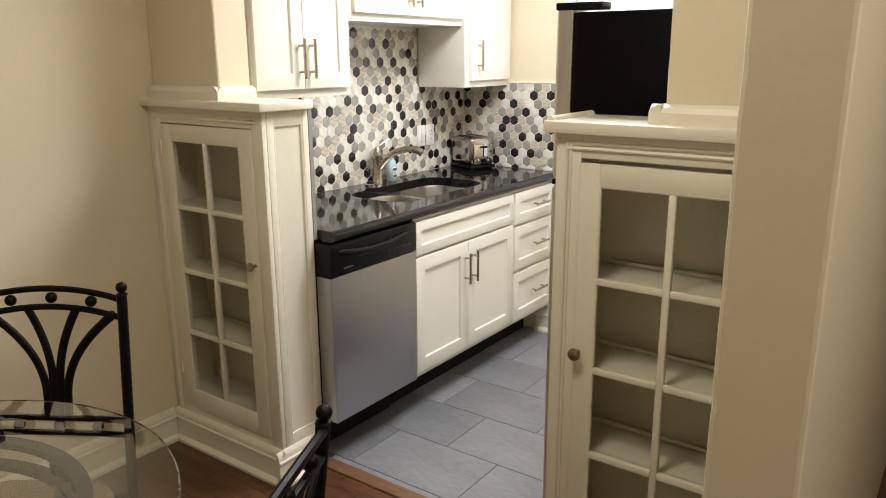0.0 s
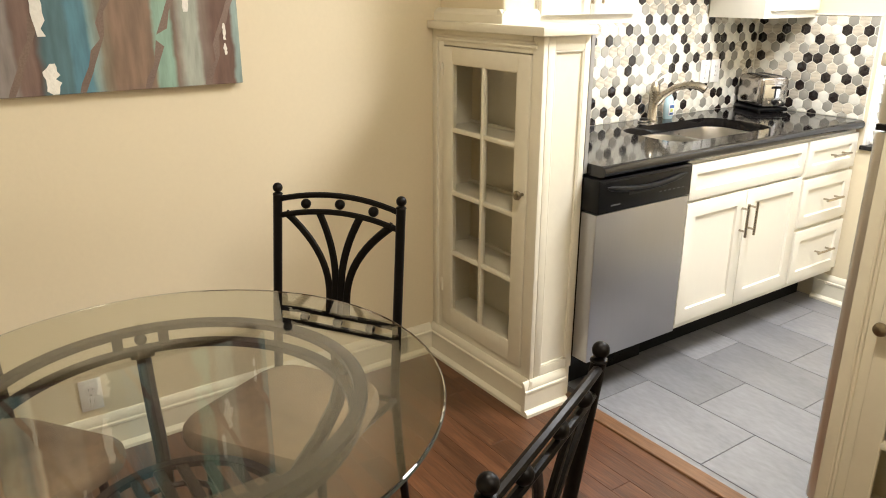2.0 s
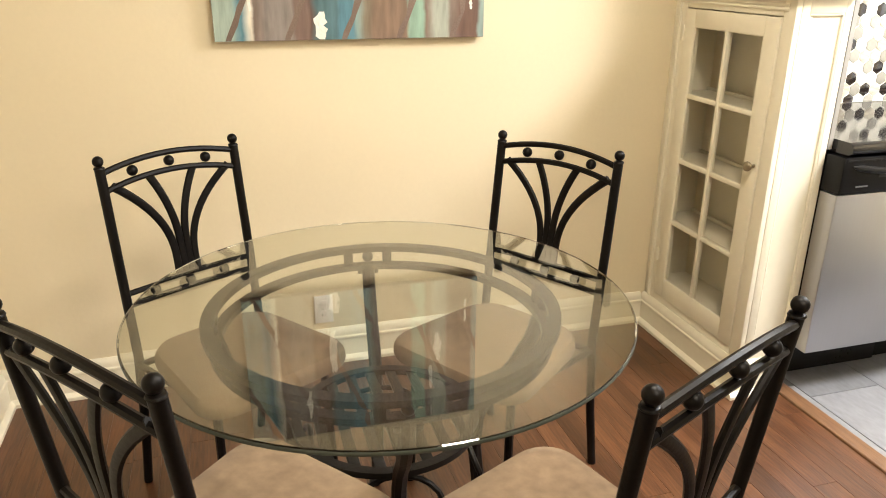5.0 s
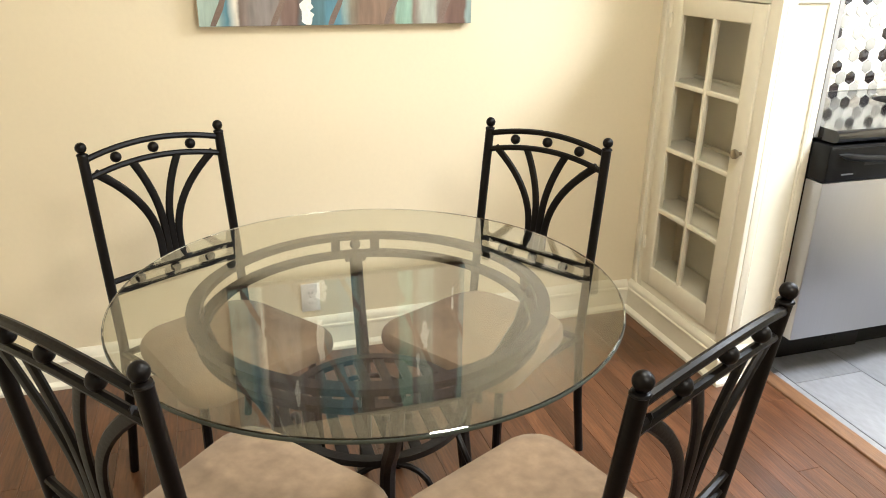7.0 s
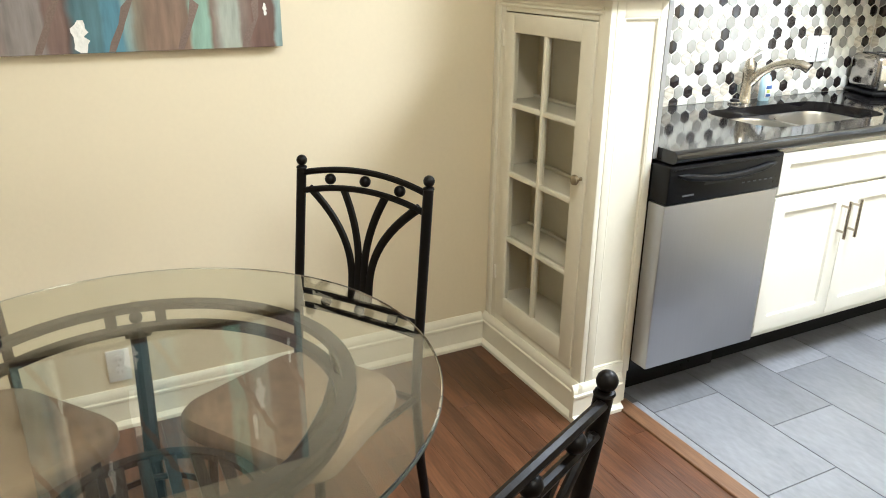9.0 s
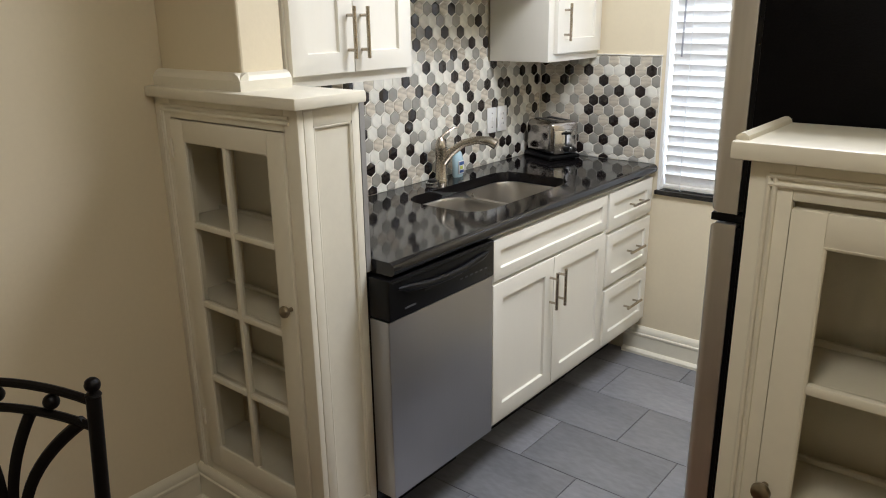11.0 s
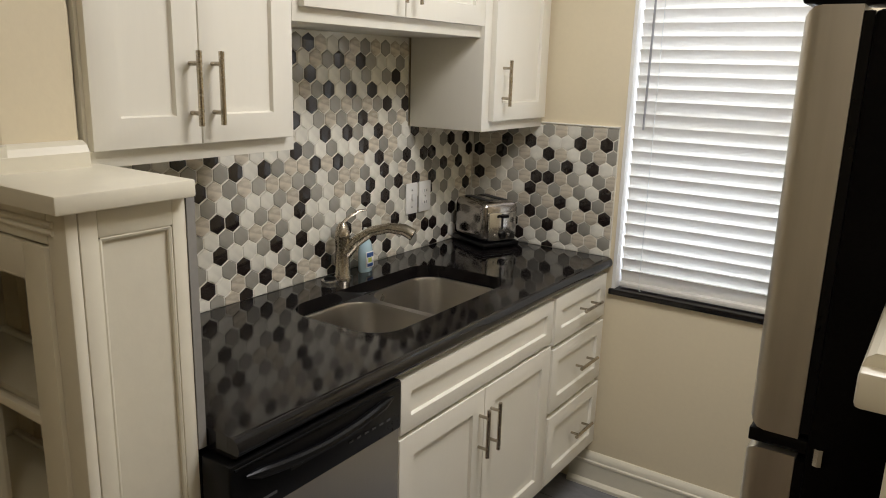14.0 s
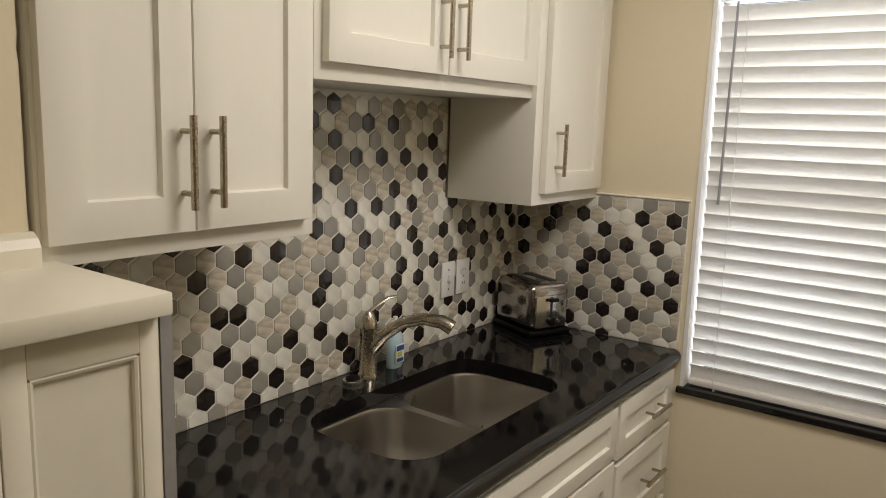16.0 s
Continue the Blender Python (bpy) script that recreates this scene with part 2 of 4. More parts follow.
def thing(name, at, label, category, group="", kind=""):
    ob = new(name)
    ob.location, ob.empty_display_size = at, 0.05
    ORIGIN[ob] = Vector(at)
    return tagged(ob, label, category, group, kind)


def link_mesh(name, bm, mat, smooth=True):
    me = bpy.data.meshes.new(name)
    bmesh.ops.recalc_face_normals(bm, faces=bm.faces)
    bm.to_mesh(me)
    bm.free()
    me.materials.append(mat)
    if smooth:
        me.shade_smooth()
        me.set_sharp_from_angle(angle=radians(35))
    return me


def part(name, bm, mat, parent, label="", smooth=True):
    """Links a bmesh, given in world places, as one mesh under a thing or a part."""
    at = ORIGIN[parent]
    bmesh.ops.translate(bm, verts=bm.verts, vec=-at)
    ob = new(name, link_mesh(name, bm, mat, smooth))
    ob.parent = parent
    ORIGIN[ob] = at
    return tagged(ob, label)


def solid(name, bm, mat, label="", category="", kind="", group="", smooth=True):
    """A thing or piece of the setting that is one mesh; its origin at its base."""
    lo = Vector([min(v.co[k] for v in bm.verts) for k in range(3)])
    hi = Vector([max(v.co[k] for v in bm.verts) for k in range(3)])
    at = Vector(((lo.x + hi.x) / 2, (lo.y + hi.y) / 2, lo.z))
    bmesh.ops.translate(bm, verts=bm.verts, vec=-at)
    ob = new(name, link_mesh(name, bm, mat, smooth))
    ob.location = at
    ORIGIN[ob] = at
    return tagged(ob, label, category, group, kind)


def box(x0, x1, y0, y1, z0, z1, bevel=0.0, bm=None, segments=2):
    b = bm if bm is not None else bmesh.new()
    m = Matrix.Translation(((x0 + x1) / 2, (y0 + y1) / 2, (z0 + z1) / 2)) @ Matrix.Diagonal((abs(x1 - x0), abs(y1 - y0), abs(z1 - z0), 1))
    made = bmesh.ops.create_cube(b, size=1, matrix=m)["verts"]
    if bevel:
        edges = list({e for v in made for e in v.link_edges})
        bmesh.ops.bevel(b, geom=edges, offset=bevel, segments=segments, affect="EDGES", profile=0.5)
    return b


def tube(points, radius, bm=None, sides=10, flat=1.0, caps=True):
    """A round or flattened bar swept along points; radius may be a list."""
    b = bm if bm is not None else bmesh.new()
    pts = [Vector(p) for p in points]
    rad = radius if isinstance(radius, (list, tuple)) else [radius] * len(pts)
    rings, up = [], None
    for k, p in enumerate(pts):
        d = (pts[min(k + 1, len(pts) - 1)] - pts[max(k - 1, 0)]).normalized()
        if up is None:
            up = Vector((0, 0, 1)) if abs(d.z) < 0.9 else Vector((1, 0, 0))
        side = d.cross(up).normalized()
        up = side.cross(d).normalized()
        rings.append([b.verts.new(p + rad[k] * (math.cos(a) * side + math.sin(a) * flat * up)) for a in [2 * math.pi * s / sides for s in range(sides)]])
    for r, q in zip(rings, rings[1:]):
        for s in range(sides):
            b.faces.new((r[s], r[(s + 1) % sides], q[(s + 1) % sides], q[s]))
    if caps:
        b.faces.new(rings[0][::-1])
        b.faces.new(rings[-1])
    return b


def lathe(profile, at, axis=(0, 0, 1), bm=None, sides=20):
    """A turned shape: profile of (radius, height) pairs."""
    b = bm if bm is not None else bmesh.new()
    turn = Vector((0, 0, 1)).rotation_difference(Vector(axis)).to_matrix()
    rings = []
    for r, h in profile:
        rings.append([b.verts.new(Vector(at) + turn @ Vector((max(r, 1e-4) * math.cos(2 * math.pi * s / sides), max(r, 1e-4) * math.sin(2 * math.pi * s / sides), h))) for s in range(sides)])
    for r, q in zip(rings, rings[1:]):
        for s in range(sides):
            b.faces.new((r[s], r[(s + 1) % sides], q[(s + 1) % sides], q[s]))
    b.faces.new(rings[0][::-1])
    b.faces.new(rings[-1])
    return b


def ball(at, r, bm=None):
    b = bm if bm is not None else bmesh.new()
    bmesh.ops.create_uvsphere(b, u_segments=14, v_segments=9, radius=r, matrix=Matrix.Translation(at))
    return b


def extrude_profile(profile, a, b_, across, bm=None):
    """A moulding: profile of (out, up) pairs swept straight from a to b_; across is the way it stands out."""
    b = bm if bm is not None else bmesh.new()
    across = Vector(across)
    ends = []
    for p in (Vector(a), Vector(b_)):
        ends.append([b.verts.new(p + across * o + Vector((0, 0, u))) for o, u in profile])
    k = len(profile)
    for s in range(k):
        b.faces.new((ends[0][s], ends[0][(s + 1) % k], ends[1][(s + 1) % k], ends[1][s]))
    b.faces.new(ends[0][::-1])
    b.faces.new(ends[1])
    return b


def rounded_rect(x0, x1, y0, y1, r, z, n=6):
    out = []
    for cx, cy, a0 in ((x1 - r, y1 - r, 0), (x0 + r, y1 - r, 90), (x0 + r, y0 + r, 180), (x1 - r, y0 + r, 270)):
        for k in range(n + 1):
            a = radians(a0 + 90 * k / n)
            out.append(Vector((cx + r * math.cos(a), cy + r * math.sin(a), z)))
    return out


def shaker(y0, y1, z0, z1, x, thick=0.02, rail=0.055):
    """A shaker door or drawer front that faces +x, with its recessed panel."""
    b = bmesh.new()
    box(x - thick, x, y0, y1, z0, z1, 0, b)
    face = max(b.faces, key=lambda f: f.calc_center_median().x)
    r = min(rail, 0.3 * (z1 - z0))
    rim = list(face.edges)
    bmesh.ops.bevel(b, geom=rim, offset=0.002, segments=2, affect="EDGES", profile=0.5)
    face = max(b.faces, key=lambda f: (round(f.calc_center_median().x, 5), f.calc_area()))
    bmesh.ops.inset_individual(b, faces=[face], thickness=r, use_even_offset=True)
    bmesh.ops.inset_individual(b, faces=[face], thickness=0.003, use_even_offset=True)
    bmesh.ops.translate(b, verts=face.verts, vec=(-0.009, 0, 0))
    return b


def rough_column(x0, x1, y0, y1, z0, z1, seed, r=0.006):
    """A plaster block whose upright corners are knocked and uneven."""
    rnd = random.Random(seed)
    b = bmesh.new()
    n = max(2, int((z1 - z0) / 0.02))
    rings = []
    for k in range(n + 1):
        ring = []
        for cx, cy, sx, sy in ((x0, y0, 1, 1), (x1, y0, -1, 1), (x1, y1, -1, -1), (x0, y1, 1, -1)):
            chip = r * (1 + 0.25 * rnd.random()) + (0.005 * rnd.random() if rnd.random() < 0.06 else 0)
            a, m, c = (cx, cy + sy * chip), (cx + sx * chip * 0.3, cy + sy * chip * 0.3), (cx + sx * chip, cy)
            order = (a, m, c) if (sx * sy) > 0 else (c, m, a)
            ring += [b.verts.new((p[0], p[1], z0 + (z1 - z0) * k / n)) for p in order]
        rings.append(ring)
    for p, q in zip(rings, rings[1:]):
        for s in range(12):
            b.faces.new((p[s], p[(s + 1) % 12], q[(s + 1) % 12], q[s]))
    b.faces.new(rings[0][::-1])
    b.faces.new(rings[-1])
    return b


BASEBOARD = [(0, 0), (0.034, 0), (0.034, 0.012), (0.024, 0.022), (0.018, 0.024), (0.018, 0.088), (0.021, 0.092), (0.021, 0.1), (0.016, 0.104), (0.016, 0.113), (0.011, 0.126), (0.004, 0.134), (0, 0.134)]

# ---- structure ----
TOP = 2.45
YW = 1.927         # inner face of the window wall
XE, XO = 2.264, 2.38  # east partition, dining face and living face


def structure(name, bm, mat, label, category, smooth=False):
    return solid(name, bm, mat, label, category, "structure", smooth=smooth)


floor = structure("floor", box(-0.12, 6, -4.2, 0.165, -0.12, -0.012), SUBFLOOR, "dark stained oak strip floor of the dining room", "floor")
kitchen_floor = structure("kitchen_floor", box(-0.12, XE, 0.165, YW + 0.12, -0.12, -0.003), FLOOR_GROUT, "grey porcelain tile floor with thin dark grout", "floor")
living_floor = structure("living_floor", box(XE + 0.001, 6, 0.166, 2.05, -0.12, -0.002), OAK, "dark oak floor beyond the partition", "floor")
structure("ceiling", box(-0.12, 6, -4.2, 2.05, TOP, TOP + 0.1), CEILING, "plain off-white ceiling", "ceiling")
structure("wall_west", box(-0.12, 0, -2.43, 0.175, -0.1, TOP), WALL, "cream painted plaster dining wall", "wall")
kitchen_wall = structure("wall_kitchen", box(-0.12, 0.085, 0.1751, YW, -0.1, TOP), WALL, "cream painted kitchen wall behind the counter", "wall")
structure("wall_south", box(-0.12, 6, -2.55, -2.43, -0.1, TOP), WALL, "cream painted south dining wall", "wall")
structure("wall_partition", rough_column(XE, XO, -0.70, YW, -0.1, TOP, 4), WALL, "cream painted partition with worn plaster corners", "wall")
structure("wall_living_east", box(5.9, 6, -2.43, 2.05, -0.1, TOP), WALL, "cream painted living room wall", "wall")
structure("wall_living_north", box(XO, 5.9, 1.95, 2.05, -0.1, TOP), WALL, "cream painted living room end wall", "wall")

# window wall with its opening
WX0, WX1, WZ0, WZ1 = 0.706, 1.345, 0.792, 1.98
b = box(-0.12, WX0, YW, YW + 0.12, -0.1, TOP)
box(WX1, XO, YW, YW + 0.12, -0.1, TOP, 0, b)
box(WX0, WX1, YW, YW + 0.12, -0.1, WZ0 - 0.022, 0, b)
box(WX0, WX1, YW, YW + 0.12, WZ1, TOP, 0, b)
north_wall = structure("wall_north", b, WALL, "cream painted wall round the kitchen window", "wall")

# pillars above the two built-in cabinets, with their sloped trim
def pillar(name, x0, x1, y0, y1, z, open_side):
    structure(name, rough_column(x0, x1, y0, y1, z + 0.001, TOP, len(name)), WALL, "cream plaster pillar with chipped corner above the built-in cabinet", "pillar")
    prof = [(0, 0), (0.028, 0), (0.028, 0.026), (0.02, 0.038), (0.008, 0.045), (0, 0.045)]
    t = bmesh.new()
    extrude_profile(prof, (x0 - (0.0275 if open_side < 0 else 0), y0, z), (x1 + (0.0275 if open_side > 0 else 0), y0, z), (0, -1, 0), t)
    xs = x1 if open_side > 0 else x0
    extrude_profile(prof, (xs, y0 - 0.0275, z), (xs, y1, z), (open_side, 0, 0), t)
    structure("trim_" + name, t, CREAM, "cream painted moulding at the foot of the pillar", "trim")


HL, HR = 1.331, 1.319
pillar("pillar_west", 0, 0.375, 0.035, 0.174, HL + 0.03, 1)
pillar("pillar_east", 1.90, XE, 0.09, 0.23, HR + 0.03, -1)

for nm, a, c, way in (("baseboard_west", (0, -2.43, 0), (0, -0.02, 0), (1, 0, 0)), ("baseboard_south", (0.02, -2.43, 0), (2.6, -2.43, 0), (0, 1, 0)),
                      ("baseboard_north", (0.6, YW, 0), (XE, YW, 0), (0, -1, 0)), ("baseboard_east", (XE, -0.70, 0), (XE, 0.02, 0), (-1, 0, 0))):
    structure(nm, extrude_profile(BASEBOARD, a, c, way), CREAM, "cream painted stepped baseboard", "baseboard", True)

structure("threshold", box(0.60, 1.68, 0.163, 0.222, -0.01, 0.009, 0.004), THRESH, "worn oak threshold strip between oak and tile", "trim")

# window: frame, rail, panes, sill
win = thing("window_1", (1.03, YW + 0.06, WZ0 - 0.02), "white framed window behind a closed blind", "window", kind="structure")
b = box(WX0, WX0 + 0.035, YW + 0.06, YW + 0.11, WZ0, WZ1)
box(WX1 - 0.035, WX1, YW + 0.06, YW + 0.11, WZ0, WZ1, 0, b)
box(WX0 + 0.035, WX1 - 0.035, YW + 0.06, YW + 0.11, WZ0, WZ0 + 0.04, 0, b)
box(WX0 + 0.035, WX1 - 0.035, YW + 0.06, YW + 0.11, WZ1 - 0.04, WZ1, 0, b)
part("window_frame", b, PLATE, win)
part("meeting_rail", box(WX0 + 0.036, WX1 - 0.036, YW + 0.062, YW + 0.108, 1.36, 1.395), PLATE, win)
for z0, z1 in ((WZ0 + 0.041, 1.359), (1.396, WZ1 - 0.041)):
    ob = part("pane", box(WX0 + 0.036, WX1 - 0.036, YW + 0.082, YW + 0.086, z0, z1), GLASS, win)
    ob.visible_shadow = False
part("window_sill", box(WX0 - 0.008, WX1 + 0.008, YW - 0.014, YW + 0.12, WZ0 - 0.021, WZ0 - 0.001, 0.003), GRANITE, win, "dark polished granite sill")
b = box(WX0 - 0.0, WX0 + 0.012, YW - 0.004, YW + 0.058, WZ0, WZ1)
part("jamb_liner", b, PLATE, win, "white painted window jamb")

# ---- window blind ----
blind = thing("window_blind", (1.03, YW + 0.035, WZ0), "white vinyl venetian blind, closed, over the kitchen window", "blind")
BX0, BX1, BY = WX0 + 0.018, WX1 - 0.008, YW + 0.034
slat_mesh = None
pitch, z, k = 0.0425, WZ0 + 0.045, 0
tilt = radians(66)
while z < WZ1 - 0.05:
    if slat_mesh is None:
        sb = bmesh.new()
        cols = []
        for s in range(5):
            u = (s / 4 - 0.5) * 0.05
            crown = 0.003 * (1 - (2 * s / 4 - 1) ** 2)
            cols.append((u * math.cos(tilt) - crown * math.sin(tilt), -u * math.sin(tilt) - crown * math.cos(tilt) * 0 + 0))
        rows = []
        for x in (BX0 - 1.03, BX1 - 1.03):
            rows.append([sb.verts.new((x, -c[0], -c[1])) for c in cols] + [sb.verts.new((x, -c[0] + 0.0022 * math.sin(tilt), -c[1] + 0.0022 * math.cos(tilt))) for c in reversed(cols)])
        n = len(rows[0])
        for s in range(n):
            sb.faces.new((rows[0][s], rows[0][(s + 1) % n], rows[1][(s + 1) % n], rows[1][s]))
        sb.faces.new(rows[0][::-1])
        sb.faces.new(rows[1])
        slat_mesh = link_mesh("slat", sb, BLIND)
    ob = new("slat", slat_mesh)
    ob.parent, ob.location = blind, (0, BY - blind.location.y, z - WZ0)
    z += pitch
    k += 1
part("bottom_rail", box(BX0, BX1, BY - 0.014, BY + 0.014, WZ0 + 0.004, WZ0 + 0.022, 0.004), BLIND, blind)
part("head_rail", box(BX0, BX1, BY - 0.025, BY + 0.025, WZ1 - 0.045, WZ1 - 0.002, 0.002), PLATE, blind)
for x in (BX0 + 0.075, BX1 - 0.075):
    for dy in (-0.017, 0.017):
        part("ladder_cord", tube([(x, BY + dy, WZ0 + 0.02), (x, BY + dy, WZ1 - 0.04)], 0.0013, sides=5), CORD, blind)
    part("cord_loop", tube([(x, BY - 0.016, WZ0 + 0.02), (x + 0.004, BY - 0.018, WZ0 - 0.0), (x + 0.009, BY - 0.017, WZ0 + 0.003)], 0.0018, sides=5), CORD, blind)
part("tilt_wand", tube([(BX0 + 0.05, BY - 0.034, WZ1 - 0.05), (BX0 + 0.046, BY - 0.036, 1.36)], 0.0038, sides=6), WAND, blind, "grey plastic tilt wand")
b = tube([(BX1 - 0.07, BY - 0.03, WZ1 - 0.05), (BX1 - 0.068, BY - 0.032, 1.20)], 0.0012, sides=5)
part("lift_cord", b, CORD, blind)
part("tassel", lathe([(0.002, 0.022), (0.006, 0.0), (0.005, -0.012), (0.002, -0.014)], (BX1 - 0.068, BY - 0.032, 1.18)), PLATE, blind)

# ---- built-in glass-door cabinets ----
def hutch(x0, x1, y0, y1, h, gx0, gx1, gz0, gz1, dx0, dx1, dz0, dz1, knob, label, open_side):
    cab = thing("built_in_cabinet", ((x0 + x1) / 2, (y0 + y1) / 2, 0), label, "cabinet", "glass-door cabinets beside the kitchen opening")
    t = 0.02
    # carcass: two sides, back, floor
    xo = x1 if open_side > 0 else x0
    xi = x0 if open_side > 0 else x1
    b = box(xi, xi + open_side * t, y0 + 0.021, y1, 0.0, h)
    box(xi + open_side * t, xo - open_side * t, y1 - 0.014, y1, 0.0, h, 0, b)
    box(xi + open_side * t, xo - open_side * t, y0 + 0.021, y1 - 0.014, gz0 - 0.05, gz0 - 0.03, 0, b)
    part("carcass", b, CREAM, cab)
    # side panel with applied stiles and an inner bead
    b = box(xo - open_side * t, xo - open_side * 0.008, y0 + 0.021, y1, 0, h)
    lo, hi = sorted((xo - open_side * 0.0079, xo))
    for ya, yb, za, zb in ((y0 + 0.021, y0 + 0.05, 0.13, h), (y1 - 0.026, y1, 0.13, h), (y0 + 0.05, y1 - 0.026, h - 0.045, h), (y0 + 0.05, y1 - 0.026, 0.1, 0.17)):
        box(lo, hi, ya, yb, za, zb, 0.0015, b)
    m = xo - open_side * 0.006
    loop = [(m, y0 + 0.053, 0.173), (m, y0 + 0.053, h - 0.048), (m, y1 - 0.029, h - 0.048), (m, y1 - 0.029, 0.173)]
    for p, q in zip(loop, loop[1:] + loop[:1]):
        tube([p, q], 0.005, b, 8)
    part("side_panel", b, CREAM, cab)
    # face frame
    b = box(x0, dx0 - 0.002, y0, y0 + 0.02, 0, h, 0.0015)
    box(dx1 + 0.002, x1, y0, y0 + 0.02, 0, h, 0.0035 if open_side > 0 else 0.0015, b)
    box(dx0 - 0.002, dx1 + 0.002, y0, y0 + 0.02, dz1 + (0.004 if open_side > 0 else 0.011), h, 0.0015, b)
    box(dx0 - 0.002, dx1 + 0.002, y0, y0 + 0.02, 0, dz0 - 0.003, 0.0015, b)
    part("face_frame", b, CREAM, cab)
    # bead mouldings along the frame
    b = bmesh.new()
    za = h - 0.022
    for dz in (0, -0.013):
        tube([(x0 + 0.03, y0 - 0.001, za + dz), (x1 - 0.03, y0 - 0.001, za + dz)], 0.005, b, 8)
    for x in (x0 + 0.03, x0 + 0.04):
        tube([(x, y0 - 0.001, 0.134), (x, y0 - 0.001, za)], 0.0045, b, 8)
    part("bead_moulding", b, CREAM, cab)
    # shelves at the muntins
    rows = [gz0 + (gz1 - gz0) * k / 4 for k in range(5)]
    for z in rows[1:4]:
        part("shelf", box(x0 + 0.021, x1 - 0.021, y0 + 0.035, y1 - 0.015, z - 0.018, z - 0.002, 0.002), CREAM, cab)
        part("plate_rail", box(x0 + 0.021, x1 - 0.021, y1 - 0.045, y1 - 0.032, z - 0.002, z + 0.01, 0.003), CREAM, cab)
    # door with muntins and eight panes
    f = y0 - 0.006
    b = box(dx0, gx0, f, y0 + 0.018, dz0, dz1, 0.002)
    box(gx1, dx1, f, y0 + 0.018, dz0, dz1, 0.002, b)
    box(gx0, gx1, f, y0 + 0.018, gz1, dz1, 0.002, b)
    box(gx0, gx1, f, y0 + 0.018, dz0, gz0, 0.002, b)
    door = part("door", b, CREAM, cab)
    mid = (gx0 + gx1) / 2
    b = box(mid - 0.009, mid + 0.009, f + 0.001, y0 + 0.014, gz0, gz1, 0.003)
    part("muntin", b, CREAM, door)
    for z in rows[1:4]:
        for xa, xb in ((gx0, mid - 0.009), (mid + 0.009, gx1)):
            part("muntin", box(xa, xb, f + 0.0015, y0 + 0.0135, z - 0.009, z + 0.009, 0.003), CREAM, door)
    for za, zb in zip(rows, rows[1:]):
        for xa, xb in ((gx0, mid), (mid, gx1)):
            ob = part("pane", box(xa + 0.001, xb - 0.001, y0 + 0.004, y0 + 0.006, za + 0.001, zb - 0.001), GLASS, door)
            ob.visible_shadow = False
    # inner sticking round the glass
    b = bmesh.new()
    for p, q in (((gx0, gz0), (gx0, gz1)), ((gx1, gz0), (gx1, gz1)), ((gx0, gz0), (gx1, gz0)), ((gx0, gz1), (gx1, gz1))):
        tube([(p[0], f + 0.005, p[1]), (q[0], f + 0.005, q[1])], 0.005, b, 8)
    part("glazing_bead", b, CREAM, door)
    kx, kz = knob
    part("knob", lathe([(0.006, 0), (0.005, 0.012), (0.013, 0.017), (0.0165, 0.024), (0.015, 0.031), (0.008, 0.035)], (kx, f, kz), (0, -1, 0)), PEWTER, door, "aged pewter knob")
    hx = dx0 - 0.001 if open_side > 0 else dx1 + 0.001
    for z in (dz0 + 0.14, dz1 - 0.11):
        hb = lathe([(0.004, 0), (0.0045, 0.003), (0.0045, 0.05), (0.003, 0.054)], (hx, f - 0.002, z))
        box(hx - 0.012, hx + 0.012, f - 0.0015, f + 0.001, z + 0.006, z + 0.046, 0, hb)
        part("hinge", hb, CREAM, door, "painted-over butt hinge")
    # cap with overhang
    ov = 0.026
    ca, cb = (x0, x1 + ov) if open_side > 0 else (x0 - ov, x1)
    b = box(ca, cb, y0 - ov, y1 + 0.004, h + 0.001, h + 0.03, 0.004)
    if open_side < 0:
        tube([(ca + 0.012, y0 - 0.01, h + 0.03), (ca + 0.012, y1 - 0.004, h + 0.03)], 0.011, b, 10)
    part("cap", b, CREAM, cab)
    # stepped base on the two open faces
    e = xo + open_side * 0.034
    b = extrude_profile(BASEBOARD, (xi, y0, 0), (e - open_side * 0.017, y0, 0), (0, -1, 0))
    extrude_profile(BASEBOARD, (xo, y0 - 0.033, 0), (xo, y1 - 0.035, 0), (open_side, 0, 0), b)
    part("base_moulding", b, CREAM, cab)
    if open_side > 0:
        part("filler_strip", box(xo - 0.06, xo + 0.002, y1 + 0.0005, y1 + 0.017, 0.87, h - 0.001), GREY_STRIP, cab, "grey filler strip at the counter end")
    return cab


hutch(0.001, 0.62, 0.0, 0.205, HL, 0.135, 0.503, 0.240, 1.215, 0.077, 0.566, 0.165, 1.272, (0.552, 0.813), "cream built-in cabinet with eight-pane glass door beside the dining wall", 1)
hutch(1.65, XE - 0.001, 0.045, 0.274, HR, 1.771, 2.128, 0.24, 1.197, 1.719, 2.185, 0.165, 1.25, (1.734, 0.764), "cream built-in cabinet with eight-pane glass door against the partition", -1)

# ---- kitchen base run ----
XF = 0.695


def bar_handle(y0, z0, y1, z1, x, parent, r=0.0058):
    """A bar pull on two posts, standing out from a front at x."""
    a, c = Vector((x + 0.03, y0, z0)), Vector((x + 0.03, y1, z1))
    b = tube([a, c], r)
    for f in (0.17, 0.83):
        p = a.lerp(c, f)
        tube([(x - 0.001, p.y, p.z), p], r * 0.8, b, 8)
    return part("handle", b, NICKEL, parent, "brushed nickel bar handle")


